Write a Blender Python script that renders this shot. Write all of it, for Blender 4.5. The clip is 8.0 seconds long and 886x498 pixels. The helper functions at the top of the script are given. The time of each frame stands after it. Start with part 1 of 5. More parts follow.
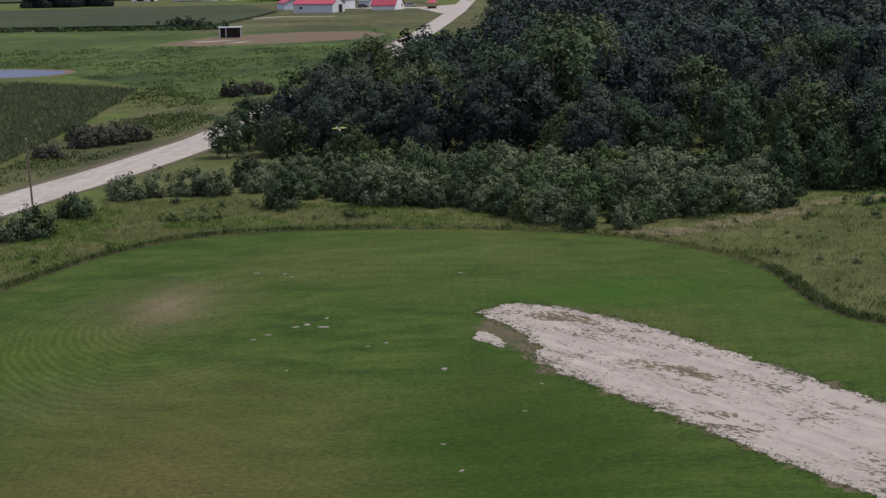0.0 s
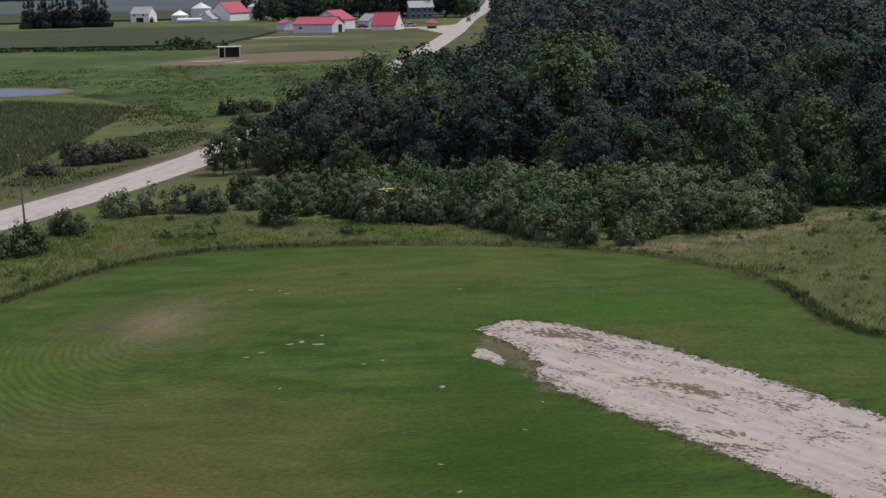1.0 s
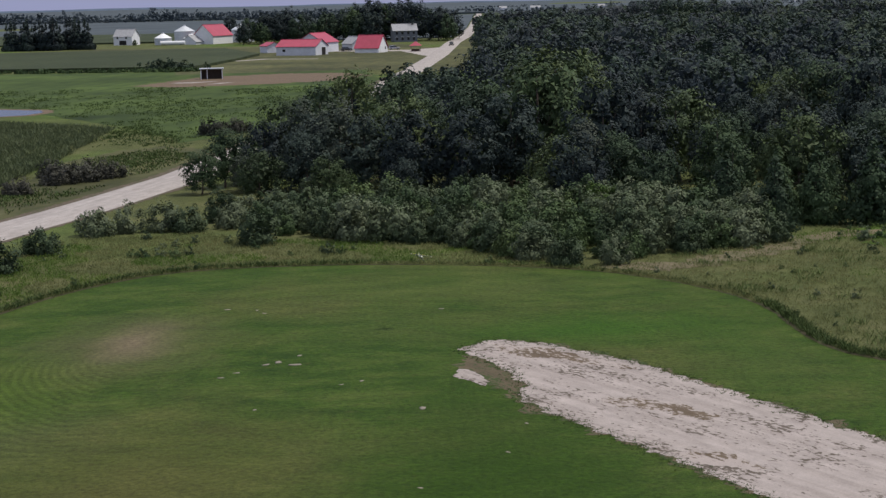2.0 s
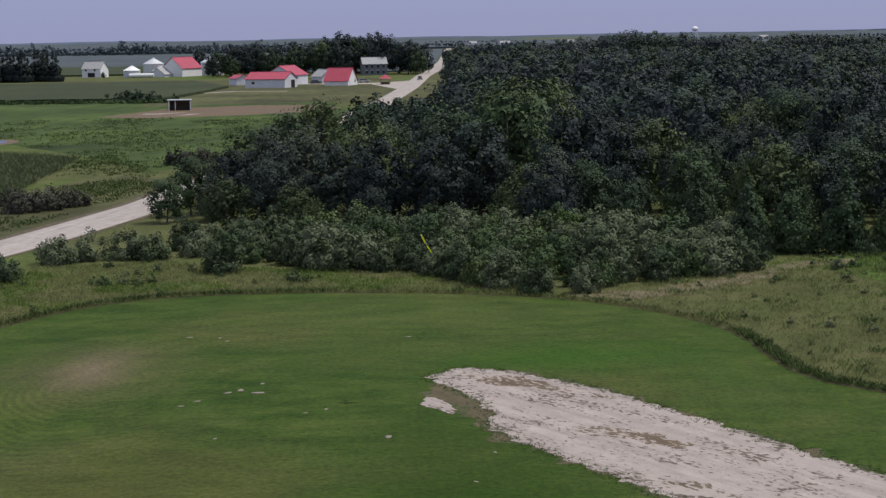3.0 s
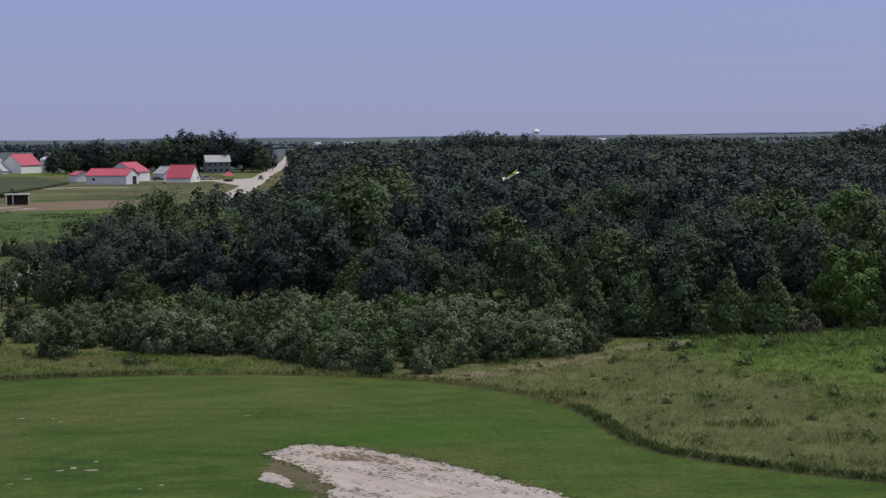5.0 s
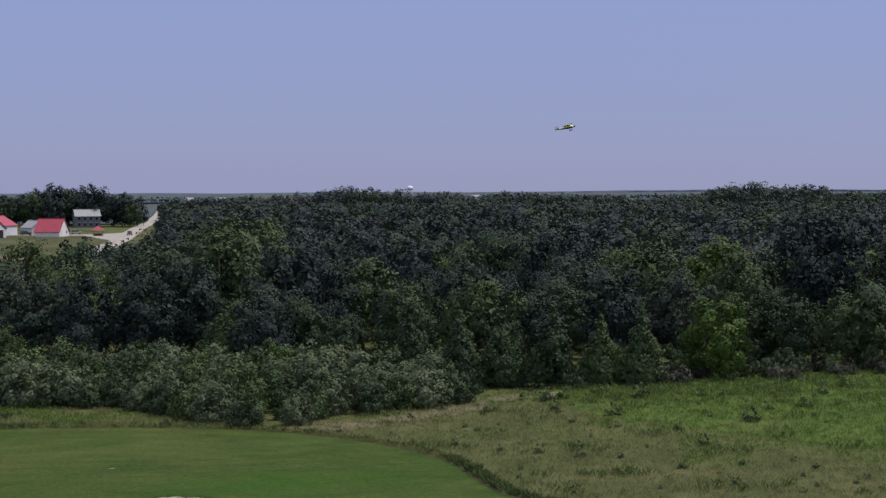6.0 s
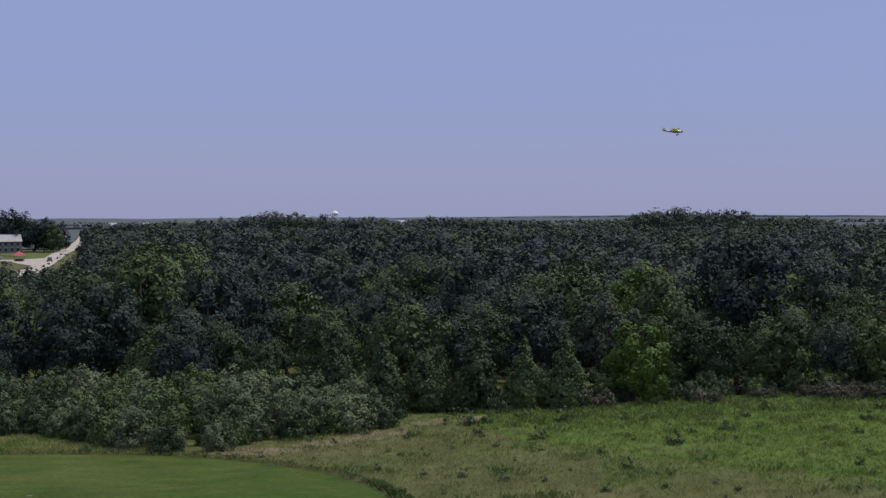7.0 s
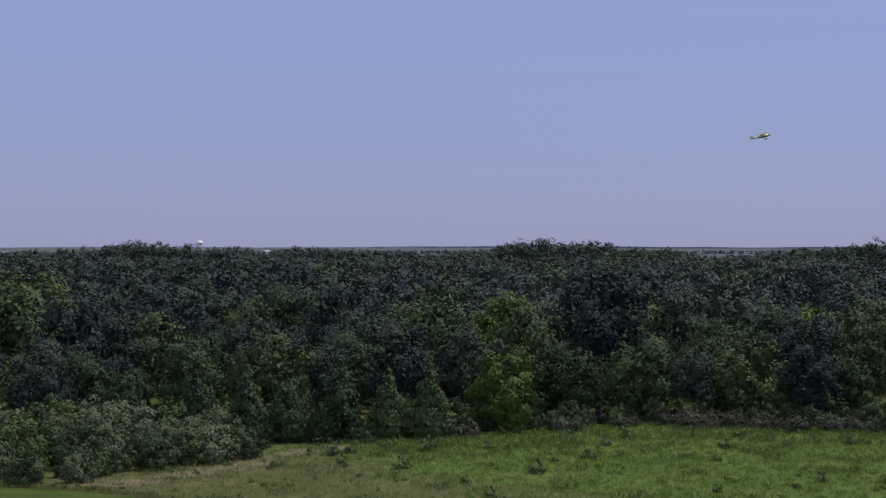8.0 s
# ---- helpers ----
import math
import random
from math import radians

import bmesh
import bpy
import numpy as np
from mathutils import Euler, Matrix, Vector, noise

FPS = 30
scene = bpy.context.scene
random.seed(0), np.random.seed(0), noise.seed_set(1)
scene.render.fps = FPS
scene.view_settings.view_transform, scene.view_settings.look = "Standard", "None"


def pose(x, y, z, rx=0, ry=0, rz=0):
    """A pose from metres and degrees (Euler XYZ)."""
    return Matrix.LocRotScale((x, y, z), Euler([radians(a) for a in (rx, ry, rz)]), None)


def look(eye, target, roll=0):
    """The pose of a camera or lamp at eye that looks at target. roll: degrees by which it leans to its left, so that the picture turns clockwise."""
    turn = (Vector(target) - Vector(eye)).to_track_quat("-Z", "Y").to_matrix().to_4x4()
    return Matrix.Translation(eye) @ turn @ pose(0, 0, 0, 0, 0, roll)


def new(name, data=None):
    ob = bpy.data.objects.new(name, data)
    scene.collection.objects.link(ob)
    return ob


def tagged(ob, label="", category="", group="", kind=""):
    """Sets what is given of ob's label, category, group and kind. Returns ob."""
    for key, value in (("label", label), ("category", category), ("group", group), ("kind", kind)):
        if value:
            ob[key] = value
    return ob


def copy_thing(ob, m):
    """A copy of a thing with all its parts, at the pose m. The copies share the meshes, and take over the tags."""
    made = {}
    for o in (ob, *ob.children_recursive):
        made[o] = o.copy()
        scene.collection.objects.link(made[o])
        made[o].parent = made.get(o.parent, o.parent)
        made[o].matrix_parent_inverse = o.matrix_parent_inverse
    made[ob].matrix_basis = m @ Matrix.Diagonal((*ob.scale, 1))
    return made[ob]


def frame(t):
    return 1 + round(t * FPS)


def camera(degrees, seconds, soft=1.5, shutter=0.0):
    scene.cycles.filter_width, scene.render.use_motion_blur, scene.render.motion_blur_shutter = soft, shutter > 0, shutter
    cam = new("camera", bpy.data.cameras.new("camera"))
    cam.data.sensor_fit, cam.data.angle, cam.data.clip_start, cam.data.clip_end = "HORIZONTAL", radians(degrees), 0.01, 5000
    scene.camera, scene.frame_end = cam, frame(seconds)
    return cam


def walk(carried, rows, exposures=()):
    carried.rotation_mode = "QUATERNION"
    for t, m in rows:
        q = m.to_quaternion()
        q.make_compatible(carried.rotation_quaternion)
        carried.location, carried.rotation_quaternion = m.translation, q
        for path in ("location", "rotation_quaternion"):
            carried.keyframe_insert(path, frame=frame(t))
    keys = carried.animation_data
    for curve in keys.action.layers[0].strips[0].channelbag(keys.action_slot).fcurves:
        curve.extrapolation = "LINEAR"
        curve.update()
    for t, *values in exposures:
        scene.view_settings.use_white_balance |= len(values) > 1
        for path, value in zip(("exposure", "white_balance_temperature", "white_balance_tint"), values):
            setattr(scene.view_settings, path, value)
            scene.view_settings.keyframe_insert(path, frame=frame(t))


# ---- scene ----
cam = camera(29.29, 8.0, soft=1.4)
# seconds, eye x y z, heading, pitch, roll in degrees
PATH = [
    (0, 0.000, 0.000, 23.000, -0.000, -10.051, -1.336),
    (0.5, 0.058, 1.293, 22.566, -0.056, -9.689, -1.351),
    (1, 0.151, 2.567, 22.145, -0.005, -9.322, -1.406),
    (1.5, 0.245, 3.839, 21.722, 0.194, -8.966, -1.412),
    (3, 0.482, 7.531, 20.370, 1.616, -7.345, -1.021),
    (3.5, 0.576, 7.702, 19.970, 2.273, -6.750, -0.967),
    (4, 0.641, 7.674, 19.538, 3.035, -6.169, -0.857),
    (4.5, 0.697, 7.582, 19.185, 4.288, -5.383, -0.795),
    (5, 0.758, 7.553, 18.744, 6.941, -3.986, -0.564),
    (5.2, 0.811, 7.581, 18.550, 8.037, -3.415, -0.379),
    (6.3, 1.158, 8.669, 18.101, 12.001, -1.846, -0.368),
    (6.5, 1.202, 8.729, 18.066, 12.445, -1.684, -0.418),
    (7, 1.312, 8.772, 18.020, 13.749, -1.255, -0.240),
    (7.5, 1.352, 8.645, 18.027, 15.270, -0.853, -0.012),
    (8, 1.354, 8.419, 17.996, 18.278, -0.238, 0.029),
]


def aimed(x, y, z, heading, pitch, roll):
    a, p = radians(heading), radians(pitch)
    way = Vector((math.sin(a) * math.cos(p), math.cos(a) * math.cos(p), math.sin(p)))
    return look(Vector((x, y, z)), Vector((x, y, z)) + way * 50, roll)


walk(cam, [(t, aimed(*row)) for t, *row in PATH], exposures=[(0, -0.1), (8, -0.1)])

# ---- light ----
SUN_ELEVATION, SUN_AZIMUTH = 62.0, 80.0   # azimuth from +y towards +x
world = bpy.data.worlds.new("sky")
scene.world = world
world.use_nodes = True
wn, wl = world.node_tree.nodes, world.node_tree.links
sky = wn.new("ShaderNodeTexSky")
sky.sky_type = "NISHITA"
sky.sun_disc = False
sky.sun_elevation, sky.sun_rotation = radians(SUN_ELEVATION), radians(SUN_AZIMUTH)
sky.altitude, sky.air_density, sky.dust_density, sky.ozone_density = 300, 1.0, 0.4, 3.0
tint = wn.new("ShaderNodeMix")
tint.data_type, tint.blend_type = "RGBA", "MULTIPLY"
tint.inputs["Factor"].default_value = 1.0
tint.inputs["B"].default_value = (0.085, 0.088, 0.115, 1)
wl.new(sky.outputs["Color"], tint.inputs["A"])
# summer haze: pale violet low down, bluer higher up
way = wn.new("ShaderNodeSeparateXYZ")
wl.new(wn.new("ShaderNodeTexCoord").outputs["Generated"], way.inputs[0])
haze = wn.new("ShaderNodeValToRGB")
for el, (p, c) in zip([haze.color_ramp.elements[0], haze.color_ramp.elements[1], haze.color_ramp.elements.new(0.5)],
                      ((0.0, (0.300, 0.324, 0.545, 1)), (0.36, (0.036, 0.062, 0.22, 1)), (0.15, (0.300, 0.370, 0.660, 1)))):
    el.position, el.color = p, c
wl.new(way.outputs["Z"], haze.inputs["Fac"])
hazy = wn.new("ShaderNodeMix")
hazy.data_type = "RGBA"
hazy.inputs["Factor"].default_value = 0.85
wl.new(tint.outputs["Result"], hazy.inputs["A"])
wl.new(haze.outputs["Color"], hazy.inputs["B"])
wl.new(hazy.outputs["Result"], wn["Background"].inputs["Color"])
wn["Background"].inputs["Strength"].default_value = 1.0

sun_data = bpy.data.lights.new("sun", "SUN")
sun_data.energy, sun_data.angle, sun_data.color = 3.6, radians(0.53), (1.0, 0.95, 0.88)
sun = new("sun", sun_data)
_e, _a = radians(SUN_ELEVATION), radians(SUN_AZIMUTH)
sun.matrix_world = look(Vector((math.sin(_a) * math.cos(_e), math.cos(_a) * math.cos(_e), math.sin(_e))) * 400, (0, 0, 0))


# ---- materials ----
def shader(name, rough=0.8, metallic=0.0, specular=0.3):
    m = bpy.data.materials.new(name)
    m.use_nodes = True
    b = m.node_tree.nodes["Principled BSDF"]
    b.inputs["Roughness"].default_value, b.inputs["Metallic"].default_value = rough, metallic
    b.inputs["Specular IOR Level"].default_value = specular
    return m, m.node_tree.nodes, m.node_tree.links, b


def where(nodes, links, scale=(1, 1, 1), world_space=True):
    """Coordinates in metres: of the world, or of the object."""
    src = nodes.new("ShaderNodeNewGeometry").outputs["Position"] if world_space else nodes.new("ShaderNodeTexCoord").outputs["Object"]
    if scale == (1, 1, 1):
        return src
    mp = nodes.new("ShaderNodeMapping")
    mp.inputs["Scale"].default_value = scale
    links.new(src, mp.inputs["Vector"])
    return mp.outputs["Vector"]


def noisy(nodes, links, vec, size, detail=5.0, rough=0.6):
    """Noise whose lumps are about size metres."""
    n = nodes.new("ShaderNodeTexNoise")
    n.inputs["Scale"].default_value, n.inputs["Detail"].default_value, n.inputs["Roughness"].default_value = 1 / size, detail, rough
    links.new(vec, n.inputs["Vector"])
    return n.outputs["Fac"]


def ramp(nodes, links, fac, stops):
    r = nodes.new("ShaderNodeValToRGB")
    e = r.color_ramp.elements
    while len(e) < len(stops):
        e.new(0.5)
    for el, (p, c) in zip(e, stops):
        el.position, el.color = p, (*c, 1) if len(c) == 3 else c
    links.new(fac, r.inputs["Fac"])
    return r.outputs["Color"]


def blend(nodes, links, fac, a, b, kind="MIX"):
    m = nodes.new("ShaderNodeMix")
    m.data_type, m.blend_type = "RGBA", kind
    for key, v in (("Factor", fac), ("A", a), ("B", b)):
        if isinstance(v, (int, float)):
            m.inputs[key].default_value = v
        elif isinstance(v, tuple):
            m.inputs[key].default_value = (*v, 1)
        else:
            links.new(v, m.inputs[key])
    return m.outputs["Result"]


def bumped(nodes, links, b, height, strength, distance):
    n = nodes.new("ShaderNodeBump")
    n.inputs["Strength"].default_value, n.inputs["Distance"].default_value = strength, distance
    links.new(height, n.inputs["Height"])
    links.new(n.outputs["Normal"], b.inputs["Normal"])


GREY = ((0.35, (0, 0, 0)), (0.65, (1, 1, 1)))


def foliage(name, dark, mid, light, tone=18.0, through_light=0.12, each=0.6, stops=(0.3, 0.5, 0.75)):
    """Leaves: tone changes from plant to plant, clump to clump and leaf to leaf."""
    m, n, l, b = shader(name, 0.65, specular=0.12)
    pos = where(n, l)
    info, geo = n.new("ShaderNodeObjectInfo"), n.new("ShaderNodeNewGeometry")
    big = noisy(n, l, pos, tone, 2.0)
    add = n.new("ShaderNodeMath")
    add.operation = "MULTIPLY_ADD"
    l.new(info.outputs["Random"], add.inputs[0])
    add.inputs[1].default_value = each
    l.new(big, add.inputs[2])
    sub = n.new("ShaderNodeMath")
    sub.operation = "SUBTRACT"
    l.new(add.outputs[0], sub.inputs[0])
    sub.inputs[1].default_value = each / 2
    col = ramp(n, l, sub.outputs[0], ((stops[0], dark), (stops[1], mid), (stops[2], light)))
    leaf = ramp(n, l, geo.outputs["Random Per Island"], ((0.0, (0.78, 0.78, 0.78)), (1.0, (1.22, 1.22, 1.15))))
    col = blend(n, l, 1.0, col, leaf, "MULTIPLY")
    l.new(col, b.inputs["Base Color"])
    tr = n.new("ShaderNodeBsdfTranslucent")
    l.new(col, tr.inputs["Color"])
    mx = n.new("ShaderNodeMixShader")
    mx.inputs["Fac"].default_value = through_light
    l.new(b.outputs[0], mx.inputs[1]), l.new(tr.outputs[0], mx.inputs[2])
    l.new(mx.outputs[0], n["Material Output"].inputs["Surface"])
    return m


def plain(name, color, rough=0.6, metallic=0.0, dirt=0.25, size=0.6, world_space=False, specular=0.3):
    """A painted, metal or wooden surface with dirt and slight unevenness."""
    m, n, l, b = shader(name, rough, metallic, specular)
    pos = where(n, l, world_space=world_space)
    f = noisy(n, l, pos, size, 6.0, 0.7)
    dull = tuple(c * (1 - dirt) for c in color)
    l.new(ramp(n, l, f, ((0.35, dull), (0.62, color))), b.inputs["Base Color"])
    return m


def spot(nodes, links, pos, warp, centre, radii, wobble, inner=0.2):
    """1 inside an uneven patch on the ground, fading to 0 at its rim."""
    add = nodes.new("ShaderNodeVectorMath")
    add.operation = "MULTIPLY_ADD"
    links.new(warp, add.inputs[0])
    add.inputs[1].default_value = (wobble, wobble, 0)
    links.new(pos, add.inputs[2])
    mp = nodes.new("ShaderNodeMapping")
    mp.vector_type = "TEXTURE"
    mp.inputs["Location"].default_value = (centre[0] + wobble / 2, centre[1] + wobble / 2, 0)
    mp.inputs["Scale"].default_value = (radii[0], radii[1], 1000)
    links.new(add.outputs[0], mp.inputs["Vector"])
    ln = nodes.new("ShaderNodeVectorMath")
    ln.operation = "LENGTH"
    links.new(mp.outputs[0], ln.inputs[0])
    return ramp(nodes, links, ln.outputs["Value"], ((inner, (1, 1, 1)), (1.0, (0, 0, 0))))


def scaled(nodes, links, value, k):
    m = nodes.new("ShaderNodeMath")
    m.operation = "MULTIPLY"
    links.new(value, m.inputs[0])
    m.inputs[1].default_value = k
    return m.outputs[0]


def make_lawn():
    m, n, l, b = shader("mown_grass", 0.9, specular=0.1)
    pos = where(n, l)
    fine = noisy(n, l, pos, 0.35, 6.0, 0.7)
    mid = noisy(n, l, where(n, l, (0.5, 1, 1)), 3.0, 6.0, 0.72)
    big = noisy(n, l, pos, 18.0, 5.0, 0.62)
    warp_tex = n.new("ShaderNodeTexNoise")
    warp_tex.inputs["Scale"].default_value, warp_tex.inputs["Detail"].default_value = 0.16, 5.0
    l.new(pos, warp_tex.inputs["Vector"])
    warp = warp_tex.outputs["Color"]
    green = ramp(n, l, mid, ((0.34, (0.018, 0.040, 0.005)), (0.5, (0.031, 0.058, 0.008)), (0.66, (0.052, 0.076, 0.015))))
    thin = noisy(n, l, pos, 1.1, 6.0, 0.75)
    dry = ramp(n, l, fine, ((0.3, (0.060, 0.064, 0.018)), (0.7, (0.098, 0.086, 0.036))))
    worn = ramp(n, l, big, ((0.46, (0, 0, 0)), (0.70, (0.5, 0.5, 0.5))))
    col = blend(n, l, worn, green, dry)
    col = blend(n, l, ramp(n, l, thin, ((0.56, (0, 0, 0)), (0.74, (0.6, 0.6, 0.6)))), col, (0.074, 0.070, 0.022))

    def patch(col, centre, radii, wobble, amount, tint, inner=0.2):
        return blend(n, l, scaled(n, l, spot(n, l, pos, warp, centre, radii, wobble, inner), amount), col, tint)

    # straw-coloured wear towards the near side, lush green round the gravel
    col = patch(col, (-13, 70), (14, 26), 9, 0.85, (0.072, 0.064, 0.022), 0.1)
    col = patch(col, (-21, 87), (7, 8), 6, 0.35, (0.078, 0.078, 0.034))
    col = patch(col, (3.5, 74), (9, 26), 7, 0.85, (0.019, 0.042, 0.003), 0.25)
    col = patch(col, (-24.5, 97), (7, 12), 4, 0.6, (0.046, 0.076, 0.010))
    col = patch(col, (11, 112), (11, 6.5), 5, 0.8, (0.027, 0.068, 0.006))
    col = patch(col, (19.5, 102), (4.5, 12), 4, 0.5, (0.028, 0.062, 0.008))
    col = patch(col, (-2, 113), (9, 10), 6, 0.4, (0.028, 0.058, 0.008))
    col = patch(col, (3, 128), (18, 7), 6, 0.35, (0.066, 0.084, 0.022))
    # a scalped hump, pinkish and bare in the middle
    col = patch(col, (-18.6, 110.5), (7.5, 12), 6, 0.62, (0.090, 0.080, 0.042), 0.1)
    col = patch(col, (-18.2, 111), (3.4, 7.5), 4, 0.62, (0.150, 0.112, 0.082), 0.0)
    # mower passes: arcs round the hump and round the whole field
    for centre, scale, squeeze, amount in (((-17, 106), 0.62, 0.5, 0.11), ((-3.0, 101.0), 0.15, 0.75, 0.03)):
        wave = n.new("ShaderNodeTexWave")
        wave.wave_type, wave.rings_direction = "RINGS", "Z"
        wave.inputs["Scale"].default_value, wave.inputs["Distortion"].default_value = scale, 9.0
        wave.inputs["Detail Scale"].default_value = 0.3
        mp = n.new("ShaderNodeMapping")
        mp.inputs["Location"].default_value = (-centre[0], -centre[1] * squeeze, 0)
        mp.inputs["Scale"].default_value = (1.0, squeeze, 1)
        l.new(pos, mp.inputs["Vector"]), l.new(mp.outputs[0], wave.inputs["Vector"])
        share = scaled(n, l, spot(n, l, pos, warp, (-23, 94), (13, 20), 6, 0.3), 1.0) if amount > 0.1 else 1.0
        col = blend(n, l, share, col, ramp(n, l, wave.outputs["Fac"], ((0.2, (1 - amount,) * 3), (0.8, (1 + amount,) * 3))), "MULTIPLY")
    grain = noisy(n, l, pos, 0.11, 3.0, 0.6)
    speck = blend(n, l, 1.0, ramp(n, l, fine, ((0.36, (0.74, 0.74, 0.74)), (0.64, (1.26, 1.26, 1.2)))), ramp(n, l, grain, ((0.35, (0.85, 0.85, 0.85)), (0.65, (1.15, 1.15, 1.12)))), "MULTIPLY")
    col = blend(n, l, 1.0, col, speck, "MULTIPLY")
    l.new(col, b.inputs["Base Color"])
    bumped(n, l, b, fine, 0.7, 0.12)
    return m


def make_meadow(name="rough_grass", lush=0.0):
    m, n, l, b = shader(name, 0.95, specular=0.08)
    pos = where(n, l)
    fine, mid, big = noisy(n, l, pos, 0.6, 6.0, 0.75), noisy(n, l, pos, 6.0, 5.0, 0.65), noisy(n, l, pos, 60.0, 4.0, 0.55)
    a = ramp(n, l, mid, ((0.3, (0.058, 0.070, 0.026)), (0.55, (0.086, 0.094, 0.038)), (0.75, (0.124, 0.114, 0.058))))
    c = ramp(n, l, mid, ((0.3, (0.048, 0.082, 0.018)), (0.7, (0.088, 0.132, 0.031))))
    col = blend(n, l, ramp(n, l, big, ((0.46 - lush, (0, 0, 0)), (0.66 - lush, (1, 1, 1)))), a, c)
    col = blend(n, l, 1.0, col, ramp(n, l, fine, ((0.25, (0.65, 0.65, 0.65)), (0.75, (1.3, 1.3, 1.25)))), "MULTIPLY")
    l.new(col, b.inputs["Base Color"])
    bumped(n, l, b, fine, 0.8, 0.3)
    return m


def make_gravel(name, pale, dirt, amount, turn=-60):
    m, n, l, b = shader(name, 0.9, specular=0.15)
    pos = where(n, l)
    turned = n.new("ShaderNodeMapping")
    turned.vector_type = "TEXTURE"
    turned.inputs["Rotation"].default_value = (0, 0, radians(turn))
    turned.inputs["Scale"].default_value = (1.9, 1, 1)
    l.new(pos, turned.inputs["Vector"])
    streak = noisy(n, l, turned.outputs[0], 0.9, 6.0, 0.65)
    spots = noisy(n, l, turned.outputs[0], 0.24, 5.0, 0.62)
    fine = noisy(n, l, pos, 0.08, 4.0, 0.7)
    col = ramp(n, l, streak, ((0.3, tuple(v * 0.74 for v in pale)), (0.7, pale)))
    rut = n.new("ShaderNodeMapping")
    rut.vector_type = "TEXTURE"
    rut.inputs["Rotation"].default_value = (0, 0, radians(turn))
    rut.inputs["Scale"].default_value = (14, 1, 1)
    l.new(pos, rut.inputs["Vector"])
    col = blend(n, l, 1.0, col, ramp(n, l, noisy(n, l, rut.outputs[0], 0.8, 3.0), ((0.35, (0.86, 0.85, 0.84)), (0.6, (1.05, 1.05, 1.05)))), "MULTIPLY")
    edge = 0.68 - amount
    thick = n.new("ShaderNodeMath")
    thick.operation = "MULTIPLY_ADD"
    l.new(noisy(n, l, turned.outputs[0], 2.6, 3.0), thick.inputs[0])
    thick.inputs[1].default_value = 0.8
    l.new(spots, thick.inputs[2])
    low = n.new("ShaderNodeMath")
    low.operation = "SUBTRACT"
    l.new(thick.outputs[0], low.inputs[0])
    low.inputs[1].default_value = 0.4
    col = blend(n, l, ramp(n, l, low.outputs[0], ((edge, (0, 0, 0)), (edge + 0.06, (0.88, 0.88, 0.88)))), col, dirt)
    col = blend(n, l, 1.0, col, ramp(n, l, fine, ((0.3, (0.82, 0.82, 0.82)), (0.7, (1.1, 1.1, 1.1)))), "MULTIPLY")
    l.new(col, b.inputs["Base Color"])
    bumped(n, l, b, fine, 0.6, 0.03)
    return m


def make_field(name, dark, light, turn, row, uneven=0.18):
    """A crop seen from far off: rows, and large patches of growth."""
    m, n, l, b = shader(name, 0.9, specular=0.1)
    pos = where(n, l)
    mp = n.new("ShaderNodeMapping")
    mp.vector_type = "TEXTURE"
    mp.inputs["Rotation"].default_value, mp.inputs["Scale"].default_value = (0, 0, radians(turn)), (3, 1, 1)
    l.new(pos, mp.inputs["Vector"])
    rows, big = noisy(n, l, mp.outputs[0], row, 4.0), noisy(n, l, pos, 45.0, 5.0)
    col = ramp(n, l, rows, ((0.35, dark), (0.65, light)))
    col = blend(n, l, 1.0, col, ramp(n, l, big, ((0.32, (1 - uneven,) * 3), (0.68, (1 + uneven, 1 + uneven * 0.8, 1 + uneven * 0.5)))), "MULTIPLY")
    l.new(col, b.inputs["Base Color"])
    bumped(n, l, b, rows, 0.6, 0.5)
    return m


M_LAWN, M_MEADOW, M_FRESH = make_lawn(), make_meadow(), make_meadow("fresh_grass", 0.4)
M_GRAVEL = make_gravel("worn_gravel", (0.35, 0.305, 0.282), (0.070, 0.055, 0.040), 0.10)
M_ROAD = make_gravel("road_gravel", (0.37, 0.335, 0.315), (0.24, 0.20, 0.18), 0.02, 77)
M_EARTH = make_gravel("bare_earth", (0.150, 0.108, 0.074), (0.060, 0.062, 0.028), 0.07, 0)
M_WORN = make_gravel("worn_dirt", (0.13, 0.098, 0.068), (0.34, 0.295, 0.272), 0.235)
M_DIRTGRASS = make_gravel("thin_grass_on_dirt", (0.105, 0.085, 0.052), (0.034, 0.056, 0.014), 0.19)
M_SHOULDER = make_gravel("shoulder_dirt", (0.115, 0.090, 0.066), (0.060, 0.062, 0.030), 0.16)
M_TAN = make_gravel("tan_dry_grass", (0.150, 0.126, 0.078), (0.082, 0.084, 0.040), 0.16)
M_BANK = make_field("dry_bank_grass", (0.046, 0.054, 0.024), (0.082, 0.084, 0.040), 77, 2.4, 0.42)
# dark brown standing in for shade where tall grass meets the lawn
M_EDGESHADE = make_gravel("lawn_edge_shade", (0.060, 0.054, 0.028), (0.030, 0.036, 0.014), 0.16)
M_CROP = make_field("row_crop", (0.030, 0.040, 0.020), (0.046, 0.058, 0.030), 20, 1.5)
# far fields: blue-grey of the haze painted into the crop colour
M_HAZELAND = make_field("haze_tinted_land", (0.050, 0.064, 0.076), (0.068, 0.083, 0.094), 8, 40, 0.25)
M_PASTURE = make_field("pasture", (0.031, 0.052, 0.015), (0.054, 0.084, 0.022), 80, 5.0, 0.42)
M_TREE = foliage("broadleaf_leaves", (0.030, 0.047, 0.030), (0.041, 0.065, 0.034), (0.062, 0.092, 0.041), 10.0, 0.09)
M_OAK = foliage("oak_leaves", (0.020, 0.029, 0.031), (0.028, 0.040, 0.038), (0.040, 0.057, 0.047), 5.0, 0.06)
